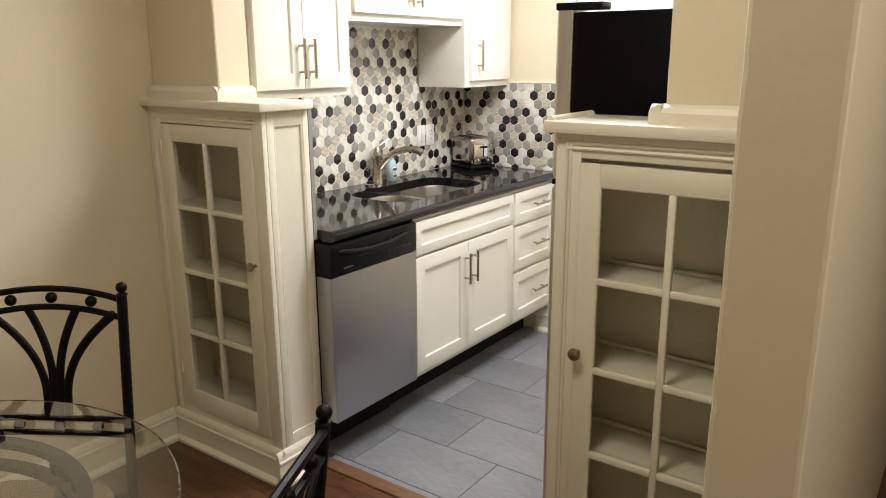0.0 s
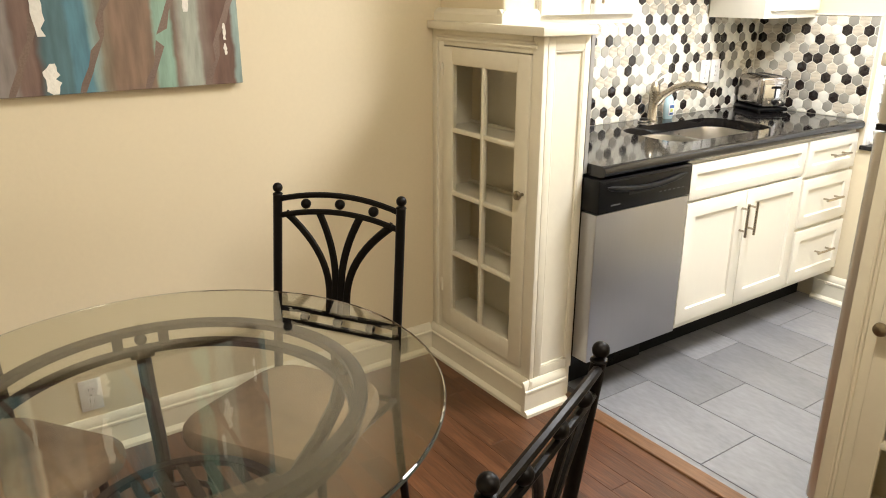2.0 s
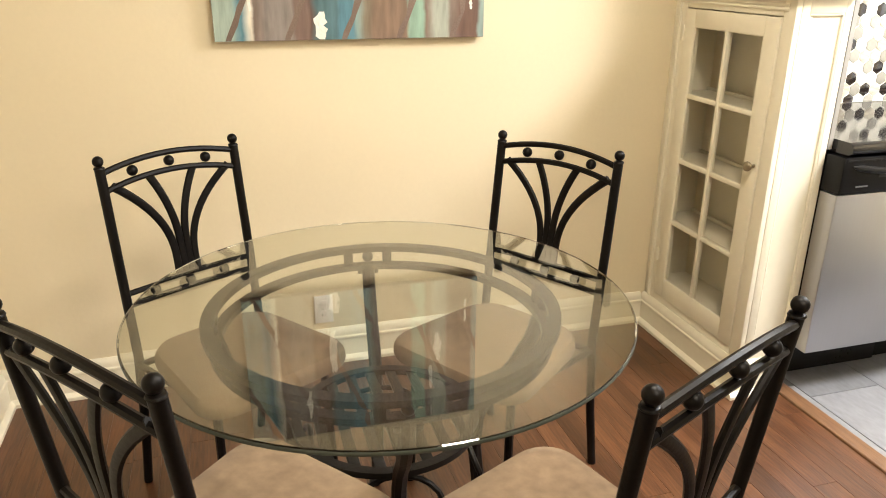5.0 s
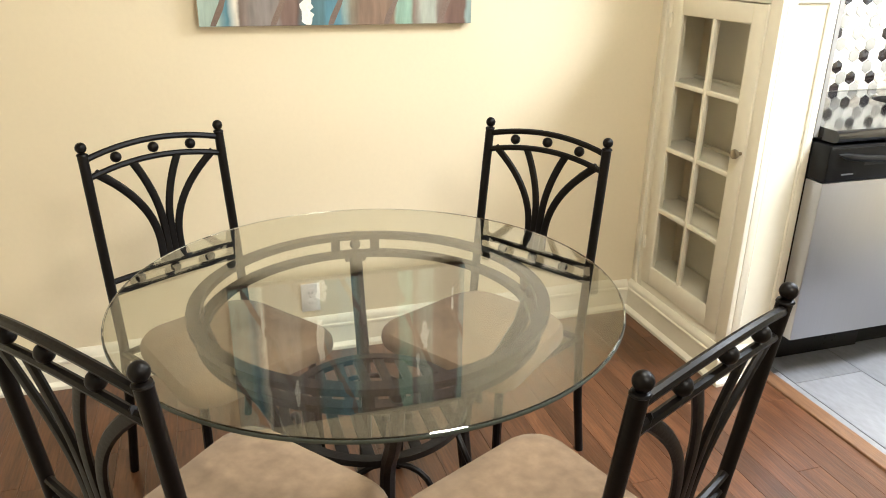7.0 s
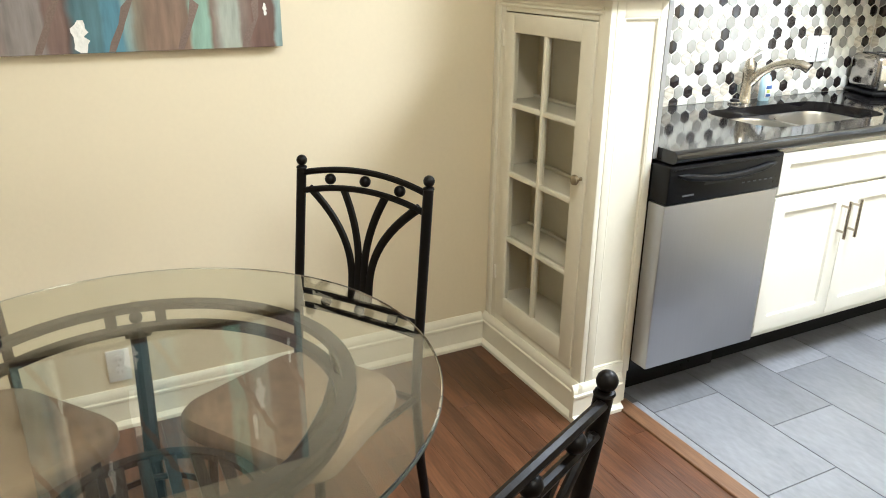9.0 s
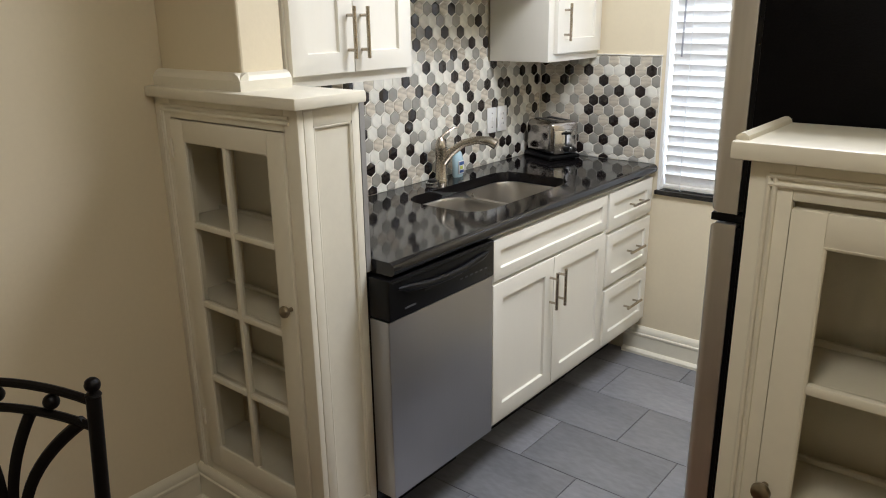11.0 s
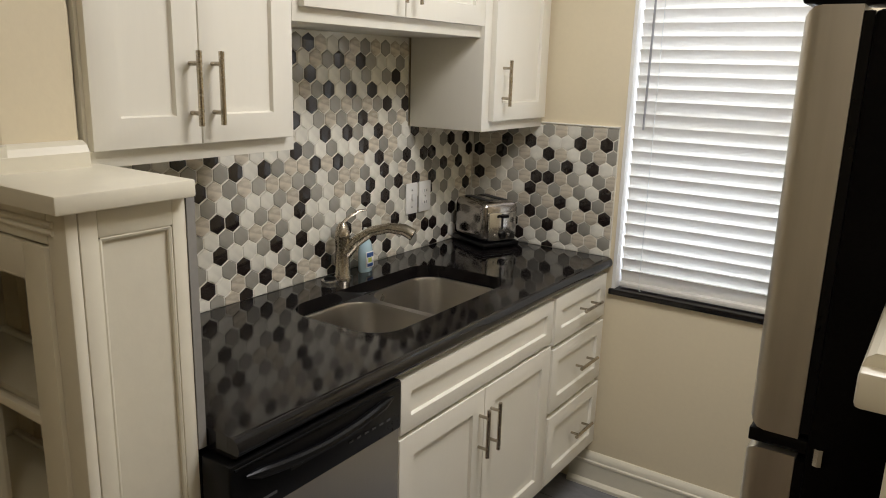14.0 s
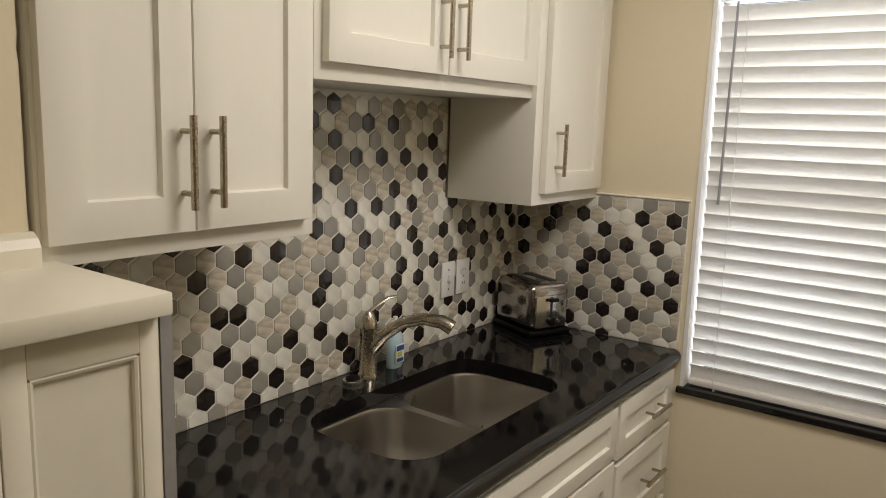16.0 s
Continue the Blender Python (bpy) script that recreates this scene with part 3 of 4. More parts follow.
def carcass(cab, x0, x1, y0, y1, z0, z1, toe=True):
    b = box(x0, x1, y0, y1, z0, z1, 0.001)
    part("carcass", b, WHITE, cab)
    if toe:
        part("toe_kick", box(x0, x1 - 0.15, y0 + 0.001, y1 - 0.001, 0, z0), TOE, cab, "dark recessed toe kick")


sinkcab = thing("sink_cabinet", (0.38, 1.1, 0), "white shaker sink base cabinet with two doors", "cabinet")
# open-topped carcass so that the bowls hang inside
b = box(0.095, 0.674, 0.698, 0.716, 0.165, 0.863)
box(0.095, 0.674, 1.47, 1.489, 0.165, 0.863, 0, b)
box(0.095, 0.674, 0.716, 1.47, 0.165, 0.183, 0, b)
box(0.659, 0.674, 0.716, 1.47, 0.183, 0.863, 0, b)
part("carcass", b, WHITE, sinkcab)
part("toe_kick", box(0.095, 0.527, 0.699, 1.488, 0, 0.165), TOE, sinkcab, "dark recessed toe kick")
part("false_drawer", shaker(0.703, 1.48, 0.71, 0.850, XF, rail=0.037), WHITE, sinkcab)
for y0, y1, hy in ((0.701, 1.08, 1.056), (1.084, 1.48, 1.116)):
    d = part("door", shaker(y0, y1, 0.193, 0.698, XF), WHITE, sinkcab)
    bar_handle(hy, 0.508, hy, 0.65, XF, d)

drawers = thing("drawer_cabinet", (0.38, 1.7, 0), "white shaker cabinet with three drawers beside the window", "cabinet")
carcass(drawers, 0.095, 0.674, 1.49, 1.908, 0.165, 0.863)
for z0, z1 in ((0.694, 0.851), (0.458, 0.677), (0.193, 0.437)):
    d = part("drawer", shaker(1.498, 1.9, z0, z1, XF, rail=0.045), WHITE, drawers)
    zc = z0 + (z1 - z0) * 0.5
    bar_handle(1.665, zc, 1.8, zc, XF, d)

dw = thing("dishwasher", (0.4, 0.455, 0), "stainless dishwasher with black control panel under the counter", "dishwasher")
part("tub", box(0.1, 0.6225, 0.206, 0.692, 0.14, 0.855), BLACK, dw)
part("door_panel", box(0.6235, XF + 0.002, 0.205, 0.694, 0.172, 0.737, 0.004), STEEL, dw, "brushed stainless door")
panel = part("control_panel", box(0.6235, XF + 0.008, 0.205, 0.694, 0.7395, 0.86, 0.006), BLACK, dw, "black plastic control panel")
pts = [(XF + 0.018 - 0.004 * abs(2 * k / 12 - 1), 0.235 + 0.42 * k / 12, 0.832 - 0.022 * (1 - (2 * k / 12 - 1) ** 2)) for k in range(13)]
part("grip", tube(pts, [0.003] + [0.011] * 11 + [0.003], sides=10), BLACK, panel, "curved black pull lip")
part("pocket", box(XF + 0.0075, XF + 0.009, 0.35, 0.56, 0.79, 0.803), SLOT, panel)
for k in range(6):
    y = 0.515 + 0.025 * k
    part("button", box(XF + 0.0078, XF + 0.0095, y, y + 0.012, 0.776, 0.78, 0), DULL, panel)
part("badge", box(XF + 0.0078, XF + 0.0092, 0.265, 0.312, 0.762, 0.767), DULL, panel, "small grey badge")
part("lip", tube([(XF + 0.008, 0.215, 0.85), (XF + 0.0085, 0.68, 0.85)], 0.0028, sides=8), BLACK, panel)
part("kick_plate", box(0.5, 0.54, 0.206, 0.692, 0.0, 0.139), BLACK, dw)

# ---- countertop with its sink cut-out ----
def fill_with_holes(outer, holes, z0, z1):
    b = bmesh.new()
    for loop in [outer] + holes:
        vs = [b.verts.new((p[0], p[1], z1)) for p in loop]
        for p, q in zip(vs, vs[1:] + vs[:1]):
            b.edges.new((p, q))
    bmesh.ops.triangle_fill(b, use_beauty=True, edges=b.edges[:])
    top = b.faces[:]
    if z0 < z1:
        made = bmesh.ops.extrude_face_region(b, geom=top)
        bmesh.ops.translate(b, verts=[v for v in made["geom"] if isinstance(v, bmesh.types.BMVert)], vec=(0, 0, z0 - z1))
    return b


HOLE = rounded_rect(0.232, 0.576, 0.772, 1.428, 0.092, 0)
b = fill_with_holes([(0.093, 0.224, 0), (0.686, 0.224, 0), (0.686, 1.916, 0), (0.093, 1.916, 0)], [HOLE], 0.865, 0.905)
nose = [(0, 0)] + [(0.02 * math.sin(radians(a)), 0.02 - 0.02 * math.cos(radians(a))) for a in range(15, 180, 15)] + [(0, 0.04)]
counter = thing("countertop", (0.4, 1.07, 0.865), "polished dark granite countertop with rounded edge over the base cabinets", "countertop")
part("slab", b, GRANITE, counter)
part("rounded_edge", extrude_profile(nose, (0.6859, 0.224, 0.865), (0.6859, 1.916, 0.865), (1, 0, 0)), GRANITE, counter)

sink = thing("double_sink", (0.4, 1.08, 0.68), "undermounted stainless double-bowl sink in the granite counter", "sink")
bowls = ((0.236, 0.572, 0.776, 1.075), (0.236, 0.572, 1.1, 1.424))
rims = [rounded_rect(*bw, 0.085, 0) for bw in bowls]
part("rim", fill_with_holes([(0.2, 0.745, 0), (0.61, 0.745, 0), (0.61, 1.455, 0), (0.2, 1.455, 0)], rims, 0.861, 0.864), SINK_STEEL, sink)
for bw in bowls:
    b = bmesh.new()
    rings = []
    for inset, z, r in ((0, 0.863, 0.085), (0.003, 0.855, 0.083), (0.008, 0.74, 0.08), (0.016, 0.705, 0.075), (0.04, 0.69, 0.06), (0.09, 0.686, 0.03)):
        loop = rounded_rect(bw[0] + inset, bw[1] - inset, bw[2] + inset, bw[3] - inset, r, z)
        rings.append([b.verts.new(p) for p in loop])
    for p, q in zip(rings, rings[1:]):
        for s in range(len(p)):
            b.faces.new((p[s], p[(s + 1) % len(p)], q[(s + 1) % len(p)], q[s]))
    b.faces.new(rings[-1])
    bowl = part("bowl", b, SINK_STEEL, sink)
    part("drain", lathe([(0.045, 0.0), (0.045, 0.003), (0.035, 0.003), (0.03, -0.0)], ((bw[0] + bw[1]) / 2, (bw[2] + bw[3]) / 2, 0.6865)), CHROME, bowl)

# ---- faucet ----
FX, FY = 0.152, 1.105
faucet = thing("kitchen_faucet", (FX, FY, 0.905), "brushed nickel single-lever faucet behind the sink", "faucet")
part("body", lathe([(0.027, 0), (0.027, 0.006), (0.0235, 0.012), (0.022, 0.1), (0.024, 0.125), (0.0245, 0.135)], (FX, FY, 0.905)), NICKEL, faucet)
part("dome", lathe([(0.0235, 0), (0.022, 0.012), (0.016, 0.03), (0.009, 0.04)], (FX, FY, 1.041)), NICKEL, faucet)
sp = [(FX + 0.01, FY + 0.004, 0.985), (FX + 0.04, FY + 0.017, 1.025), (FX + 0.085, FY + 0.036, 1.06), (FX + 0.135, FY + 0.057, 1.075), (FX + 0.18, FY + 0.075, 1.072), (FX + 0.205, FY + 0.086, 1.058)]
part("spout", tube(sp, [0.02, 0.0175, 0.0155, 0.0155, 0.018, 0.019], sides=14), NICKEL, faucet)
part("lever", tube([(FX, FY, 1.078), (FX + 0.008, FY + 0.02, 1.095), (FX + 0.02, FY + 0.05, 1.112), (FX + 0.03, FY + 0.075, 1.114)], [0.008, 0.0085, 0.008, 0.006], sides=10, flat=0.6), NICKEL, faucet)
cap = thing("sink_hole_cover", (0.155, 1.045, 0.905), "dark round strainer cap lying beside the faucet", "sink strainer")
part("rim", lathe([(0.026, 0), (0.027, 0.004), (0.026, 0.009), (0.02, 0.011)], (0.155, 1.045, 0.905)), CHROME, cap)
part("top", lathe([(0.0195, 0.011), (0.018, 0.016), (0.01, 0.019)], (0.155, 1.045, 0.905)), BLACK, cap)

soap = thing("soap_bottle", (0.15, 1.215, 0.905), "clear bottle of pale blue dish soap behind the faucet", "soap bottle")
b = bmesh.new()
rings = []
for z, w, d in ((0, 0.026, 0.016), (0.006, 0.029, 0.018), (0.07, 0.029, 0.018), (0.095, 0.022, 0.015), (0.108, 0.01, 0.01), (0.112, 0.009, 0.009)):
    rings.append([b.verts.new((0.15 + d * math.cos(a), 1.215 + w * math.sin(a), 0.905 + z)) for a in [2 * math.pi * s / 16 for s in range(16)]])
for p, q in zip(rings, rings[1:]):
    for s in range(16):
        b.faces.new((p[s], p[(s + 1) % 16], q[(s + 1) % 16], q[s]))
b.faces.new(rings[0][::-1])
b.faces.new(rings[-1])
part("bottle", b, SOAP, soap)
lab = part("label", box(0.1665, 0.1695, 1.197, 1.233, 0.92, 0.972, 0.001), PLATE, soap, "white label with blue and green bars")
part("print_bar", box(0.1695, 0.1705, 1.2, 1.23, 0.955, 0.969), LABEL_BLUE, lab)
part("print_bar", box(0.1695, 0.1705, 1.206, 1.222, 0.938, 0.952), LABEL_GREEN, lab)
part("print_bar", box(0.1695, 0.1705, 1.202, 1.228, 0.924, 0.934), LABEL_BLUE, lab)
part("cap", lathe([(0.012, 0), (0.012, 0.016), (0.007, 0.02), (0.006, 0.03)], (0.15, 1.215, 1.0165)), PLATE, soap)

# ---- toaster (built facing +x at the origin, then turned) ----
toaster = thing("toaster", (0, 0, 0), "brushed chrome two-slot toaster on the granite counter", "toaster")
part("base", box(-0.108, 0.108, -0.082, 0.082, 0.004, 0.024, 0.008), BLACK, toaster, "black plastic base")
for x in (-0.085, 0.085):
    for y in (-0.06, 0.06):
        part("foot", lathe([(0.01, 0), (0.01, 0.006)], (x, y, 0)), BLACK, toaster)
part("shell", box(-0.1, 0.1, -0.08, 0.08, 0.024, 0.172, 0.026, segments=5), TOASTER_STEEL, toaster)
for y in (-0.032, 0.032):
    part("slot", box(-0.075, 0.07, y - 0.014, y + 0.014, 0.1712, 0.1735, 0.0008), SLOT, toaster)
part("end_panel", box(0.099, 0.106, -0.06, 0.06, 0.03, 0.135, 0.003), CHROME, toaster)
part("lever_track", box(0.1058, 0.1072, -0.004, 0.004, 0.07, 0.13), SLOT, toaster)
part("lever", box(0.106, 0.124, -0.017, 0.017, 0.116, 0.127, 0.003), BLACK, toaster)
part("dial", lathe([(0.014, 0), (0.013, 0.009), (0.01, 0.011)], (0.106, 0, 0.05), (1, 0, 0)), BLACK, toaster)
for s in (-1, 1):
    part("button", lathe([(0.006, 0), (0.005, 0.003)], (0.106, s * 0.03, 0.05), (1, 0, 0)), CHROME, toaster)
toaster.matrix_basis = pose(0.232, 1.815, 0.9055, 0, 0, -24)

# ---- wall plates on the backsplash ----
XS = 0.0975


def wall_plate(name, label, x, y0, y1, z0, z1, toggle):
    pl = thing(name, (x, (y0 + y1) / 2, z0), label, "switch" if toggle else "outlet")
    face = part("plate", box(x, x + 0.005, y0, y1, z0, z1, 0.002), PLATE, pl)
    yc, zc = (y0 + y1) / 2, (z0 + z1) / 2
    if toggle:
        part("toggle", box(x + 0.004, x + 0.014, yc - 0.005, yc + 0.005, zc - 0.006, zc + 0.016, 0.002), PLATE, pl)
    else:
        for dz in (-0.021, 0.021):
            sock = part("socket", lathe([(0.017, 0), (0.017, 0.0018), (0.0155, 0.0022)], (x + 0.005, yc, zc + dz), (1, 0, 0)), PLATE, pl)
            for dy in (-0.006, 0.006):
                part("slot", box(x + 0.007, x + 0.0078, yc + dy - 0.001, yc + dy + 0.001, zc + dz - 0.004, zc + dz + 0.005), SLOT, sock)
    for dz in ((-0.03, 0.03) if toggle else (0,)):
        part("screw", lathe([(0.003, 0), (0.0025, 0.0012)], (x + 0.005, yc, zc + dz), (1, 0, 0), sides=8), CHROME, pl)


wall_plate("light_switch", "white toggle switch plate on the tiled backsplash", XS, 1.489, 1.554, 1.041, 1.15, True)
wall_plate("power_outlet", "white duplex outlet plate on the tiled backsplash", XS, 1.565, 1.634, 1.041, 1.15, False)
wall_plate("power_outlet", "white duplex outlet low on the dining wall", 0.0005, -1.378, -1.31, 0.16, 0.27, False)

# ---- upper cabinets ----
XU = 0.393


def upper(label, y0, y1, z0, fronts, low, XU=XU):
    cab = thing("wall_cabinet", (0.23, (y0 + y1) / 2, z0), label, "cabinet", "white shaker wall cabinets")
    part("carcass", box(0.0855 if z0 > 1.5 else 0.1, XU - 0.02, y0, y1, z0, 2.2, 0.0012), WHITE, cab)
    for a, c, hy, hz in fronts:
        d = part("door", shaker(a, c, low, 2.16, XU, thick=0.019), WHITE, cab)
        bar_handle(hy, hz, hy, hz + 0.145, XU, d)
    return cab


upper("white two-door wall cabinet beside the pillar", 0.182, 0.694, 1.351, ((0.188, 0.421, 0.399, 1.422), (0.424, 0.672, 0.453, 1.422)), 1.384)
upper("short white two-door wall cabinet above the sink", 0.695, 1.503, 1.641, ((0.715, 1.09, 1.057, 1.708), (1.094, 1.493, 1.122, 1.708)), 1.674)
upper("white one-door wall cabinet in the corner", 1.504, 1.92, 1.349, ((1.544, 1.907, 1.594, 1.43),), 1.382, XU=0.407)

# ---- refrigerator ----
FYS = 0.285
fridge = thing("refrigerator", (1.87, 0.69, 0), "black-sided refrigerator with stainless freezer and fridge doors", "refrigerator")
part("body", box(1.572, 2.22, FYS, 1.04, 0.03, 1.615, 0.006), FRIDGE_BLACK, fridge, "textured black enamel body")
for nm, z0, z1 in (("freezer_door", 1.162, 1.62), ("fridge_door", 0.07, 1.14)):
    b = box(1.508, 1.562, FYS + 0.004, 1.036, z0, z1, 0.0)
    edges = [e for e in b.edges if all(v.co.x < 1.513 for v in e.verts)]
    bmesh.ops.bevel(b, geom=edges, offset=0.018, segments=4, affect="EDGES", profile=0.5)
    d = part(nm, b, DOOR_STEEL, fridge, "brushed stainless door")
    part("gasket", box(1.5621, 1.5719, FYS + 0.008, 1.03, z0 + 0.006, z1 - 0.006), BLACK, d)
    hz0, hz1 = (z0 + 0.03, z0 + 0.33) if nm == "freezer_door" else (z1 - 0.5, z1 - 0.04)
    hb = tube([(1.46, 0.98, hz0), (1.46, 0.98, hz1)], 0.011)
    for hz in (hz0 + 0.03, hz1 - 0.03):
        tube([(1.5085, 0.98, hz), (1.46, 0.98, hz)], 0.008, hb, 8)
    part("handle", hb, STEEL, d)
part("hinge_plate", box(1.51, 1.6, FYS + 0.01, FYS + 0.06, 1.143, 1.159, 0.002), BLACK, fridge)
part("hinge_pin", lathe([(0.006, 0), (0.006, 0.02)], (1.585, FYS - 0.002, 1.141), sides=8), CHROME, fridge)
part("hinge_cover", box(1.505, 1.64, FYS + 0.01, FYS + 0.075, 1.621, 1.641, 0.004), BLACK, fridge, "black top hinge cover")
part("kick_grille", box(1.54, 1.56, FYS + 0.01, 1.03, 0.0, 0.065), BLACK, fridge)
for y in (FYS + 0.05, 0.99):
    part("foot", lathe([(0.02, 0), (0.02, 0.03)], (2.15, y, 0)), BLACK, fridge)

# ---- canvas painting ----
PY0, PY1, PZ0, PZ1 = -1.636, -0.758, 1.184, 1.78
art = thing("canvas_painting", (0.018, (PY0 + PY1) / 2, PZ0), "unframed abstract canvas in brown, teal and sage bands", "painting")
b = box(0.001, 0.033, PY0, PY1, PZ0, PZ1, 0.002)
part("stretcher", b, CANVAS_EDGE, art)
face = bmesh.new()
nv = 24
grid = [[face.verts.new((0.0335 + 0.0006 * math.sin(5 * k + j), PY0 + 0.001 + (PY1 - PY0 - 0.002) * k / nv, PZ0 + 0.001 + (PZ1 - PZ0 - 0.002) * j / 8)) for j in range(9)] for k in range(nv + 1)]
for k in range(nv):
    for j in range(8):
        face.faces.new((grid[k][j], grid[k + 1][j], grid[k + 1][j + 1], grid[k][j + 1]))
part("painted_face", face, CANVAS, art)


def fleck(y, z, w, h, seed):
    """A ragged dab of thick white paint."""
    rnd = random.Random(seed)
    b = bmesh.new()
    n = 9
    left, right = [], []
    for k in range(n):
        f = k / (n - 1)
        half = 0.5 * w * (0.35 + 0.65 * math.sin(math.pi * (0.12 + 0.8 * f))) * rnd.uniform(0.55, 1.25)
        off = rnd.uniform(-0.12, 0.12) * w
        left.append(b.verts.new((0.0348, y + off - half, z + h * f)))
        right.append(b.verts.new((0.0352, y + off + half, z + h * f)))
    for k in range(n - 1):
        b.faces.new((left[k], right[k], right[k + 1], left[k + 1]))
    part("paint_dab", b, FLECK, art, "dab of thick white paint")


for f, z, w, h, sd in ((0.375, 0.002, 0.04, 0.085, 1), (0.36, 0.16, 0.03, 0.17, 2), (0.128, 0.09, 0.012, 0.1, 3), (0.82, 0.22, 0.03, 0.12, 4), (0.945, 0.09, 0.01, 0.035, 5), (0.945, 0.135, 0.012, 0.05, 6),
                       (0.79, 0.36, 0.02, 0.1, 7), (0.25, 0.4, 0.02, 0.12, 8)):
    fleck(PY0 + f * (PY1 - PY0), PZ0 + z, w, h, sd)

# ---- glass dining table ----
TX, TY, TR, TZ = 1.09, -1.343, 0.528, 0.743
table = thing("dining_table", (TX, TY, 0), "round glass-topped dining table with black scrolled metal base", "table")
glass = part("glass_top", lathe([(TR - 0.004, 0), (TR - 0.001, 0.0015), (TR - 0.001, 0.0085), (TR - 0.004, 0.01)], (TX, TY, TZ - 0.01), sides=96), TABLE_GLASS, table, "clear round glass top", smooth=False)
glass.visible_shadow = False
b = bmesh.new()
rr = [(TR - 0.0009, 0.0012), (TR, 0.003), (TR, 0.007), (TR - 0.0009, 0.0088)]
rings = [[b.verts.new((TX + r * math.cos(2 * math.pi * s / 96), TY + r * math.sin(2 * math.pi * s / 96), TZ - 0.01 + h)) for s in range(96)] for r, h in rr]
for p, q in zip(rings, rings[1:]):
    for s in range(96):
        b.faces.new((p[s], p[(s + 1) % 96], q[(s + 1) % 96], q[s]))
part("ground_edge", b, GLASS_EDGE, glass, "greenish ground glass edge")


def hoop(r, z, w, h, at=(TX, TY), n=64):
    """A flat-bar ring."""
    b = bmesh.new()
    prof = [(r - w / 2, z - h / 2), (r + w / 2, z - h / 2), (r + w / 2, z + h / 2), (r - w / 2, z + h / 2)]
    rings = [[b.verts.new((at[0] + p[0] * math.cos(2 * math.pi * s / n), at[1] + p[0] * math.sin(2 * math.pi * s / n), p[1])) for p in prof] for s in range(n)]
    for s in range(n):
        p, q = rings[s], rings[(s + 1) % n]
        for k in range(4):
            b.faces.new((p[k], p[(k + 1) % 4], q[(k + 1) % 4], q[k]))
    return b


part("upper_ring", hoop(0.364, TZ - 0.024, 0.027, 0.014), RINGMETAL, table)
part("lower_ring", hoop(0.352, TZ - 0.068, 0.025, 0.014), RINGMETAL, table)
part("shelf_ring", hoop(0.2, 0.452, 0.022, 0.014), RINGMETAL, table)
LEG0 = radians(174.5)
for k in range(4):
    a = LEG0 + k * math.pi / 2
    d, s = Vector((math.cos(a), math.sin(a), 0)), Vector((-math.sin(a), math.cos(a), 0))
    c = Vector((TX, TY, 0))
    curve = [(0.352, TZ - 0.065), (0.335, 0.62), (0.295, 0.55), (0.245, 0.49), (0.215, 0.43), (0.208, 0.35), (0.22, 0.24), (0.25, 0.13), (0.31, 0.04), (0.35, 0.014)]
    leg = part("leg", tube([c + d * r + Vector((0, 0, z)) for r, z in curve], 0.0165, sides=8), RINGMETAL, table)
    part("glide", lathe([(0.016, 0), (0.016, 0.012), (0.01, 0.016)], c + d * 0.345), BLACK, leg)
    for off in (-0.05, 0, 0.05):
        p = c + d * 0.358 + s * off
        if off:
            blk = box(-0.008, 0.008, -0.011, 0.011, TZ - 0.06, TZ - 0.03)
            bmesh.ops.transform(blk, verts=blk.verts, matrix=Matrix.Translation((p.x, p.y, 0)) @ Matrix.Rotation(a, 4, "Z"))
            part("spacer", blk, RINGMETAL, leg)
        else:
            part("ball", ball(p + Vector((0, 0, TZ - 0.045)), 0.014), RINGMETAL, leg)
    for off in (-0.02, 0.02):
        part("bolt", lathe([(0.007, -0.012), (0.007, -0.002), (0.004, 0.0)], c + d * 0.358 + s * off + Vector((0, 0, TZ - 0.078)), sides=10), RINGMETAL, leg)
    # scroll under the shelf
    arc = [c + d * (0.2 - 0.03 * math.cos(radians(t_))) + s * (0.1 * math.sin(radians(t_))) + Vector((0, 0, 0.34 + 0.08 * math.cos(radians(t_)))) for t_ in range(-90, 91, 15)]
    part("scroll", tube(arc, 0.007, sides=7), RINGMETAL, table)
for k in range(-3, 4):
    y = 0.05 * k
    half = math.sqrt(0.195 ** 2 - y ** 2)
    part("shelf_slat", box(TX - half, TX + half, TY + y - 0.012, TY + y + 0.012, 0.448, 0.455, 0.001), RINGMETAL, table)
for p_ in range(4):
    a = LEG0 + p_ * math.pi / 2
    part("pad", lathe([(0.009, 0), (0.009, 0.0065)], (TX + 0.364 * math.cos(a), TY + 0.364 * math.sin(a), TZ - 0.0168), sides=10), GLASS, table)

# ---- dining chairs (one built facing +y at the origin, then copied) ----
BACK_W, BACK_Z = 0.188, 0.955


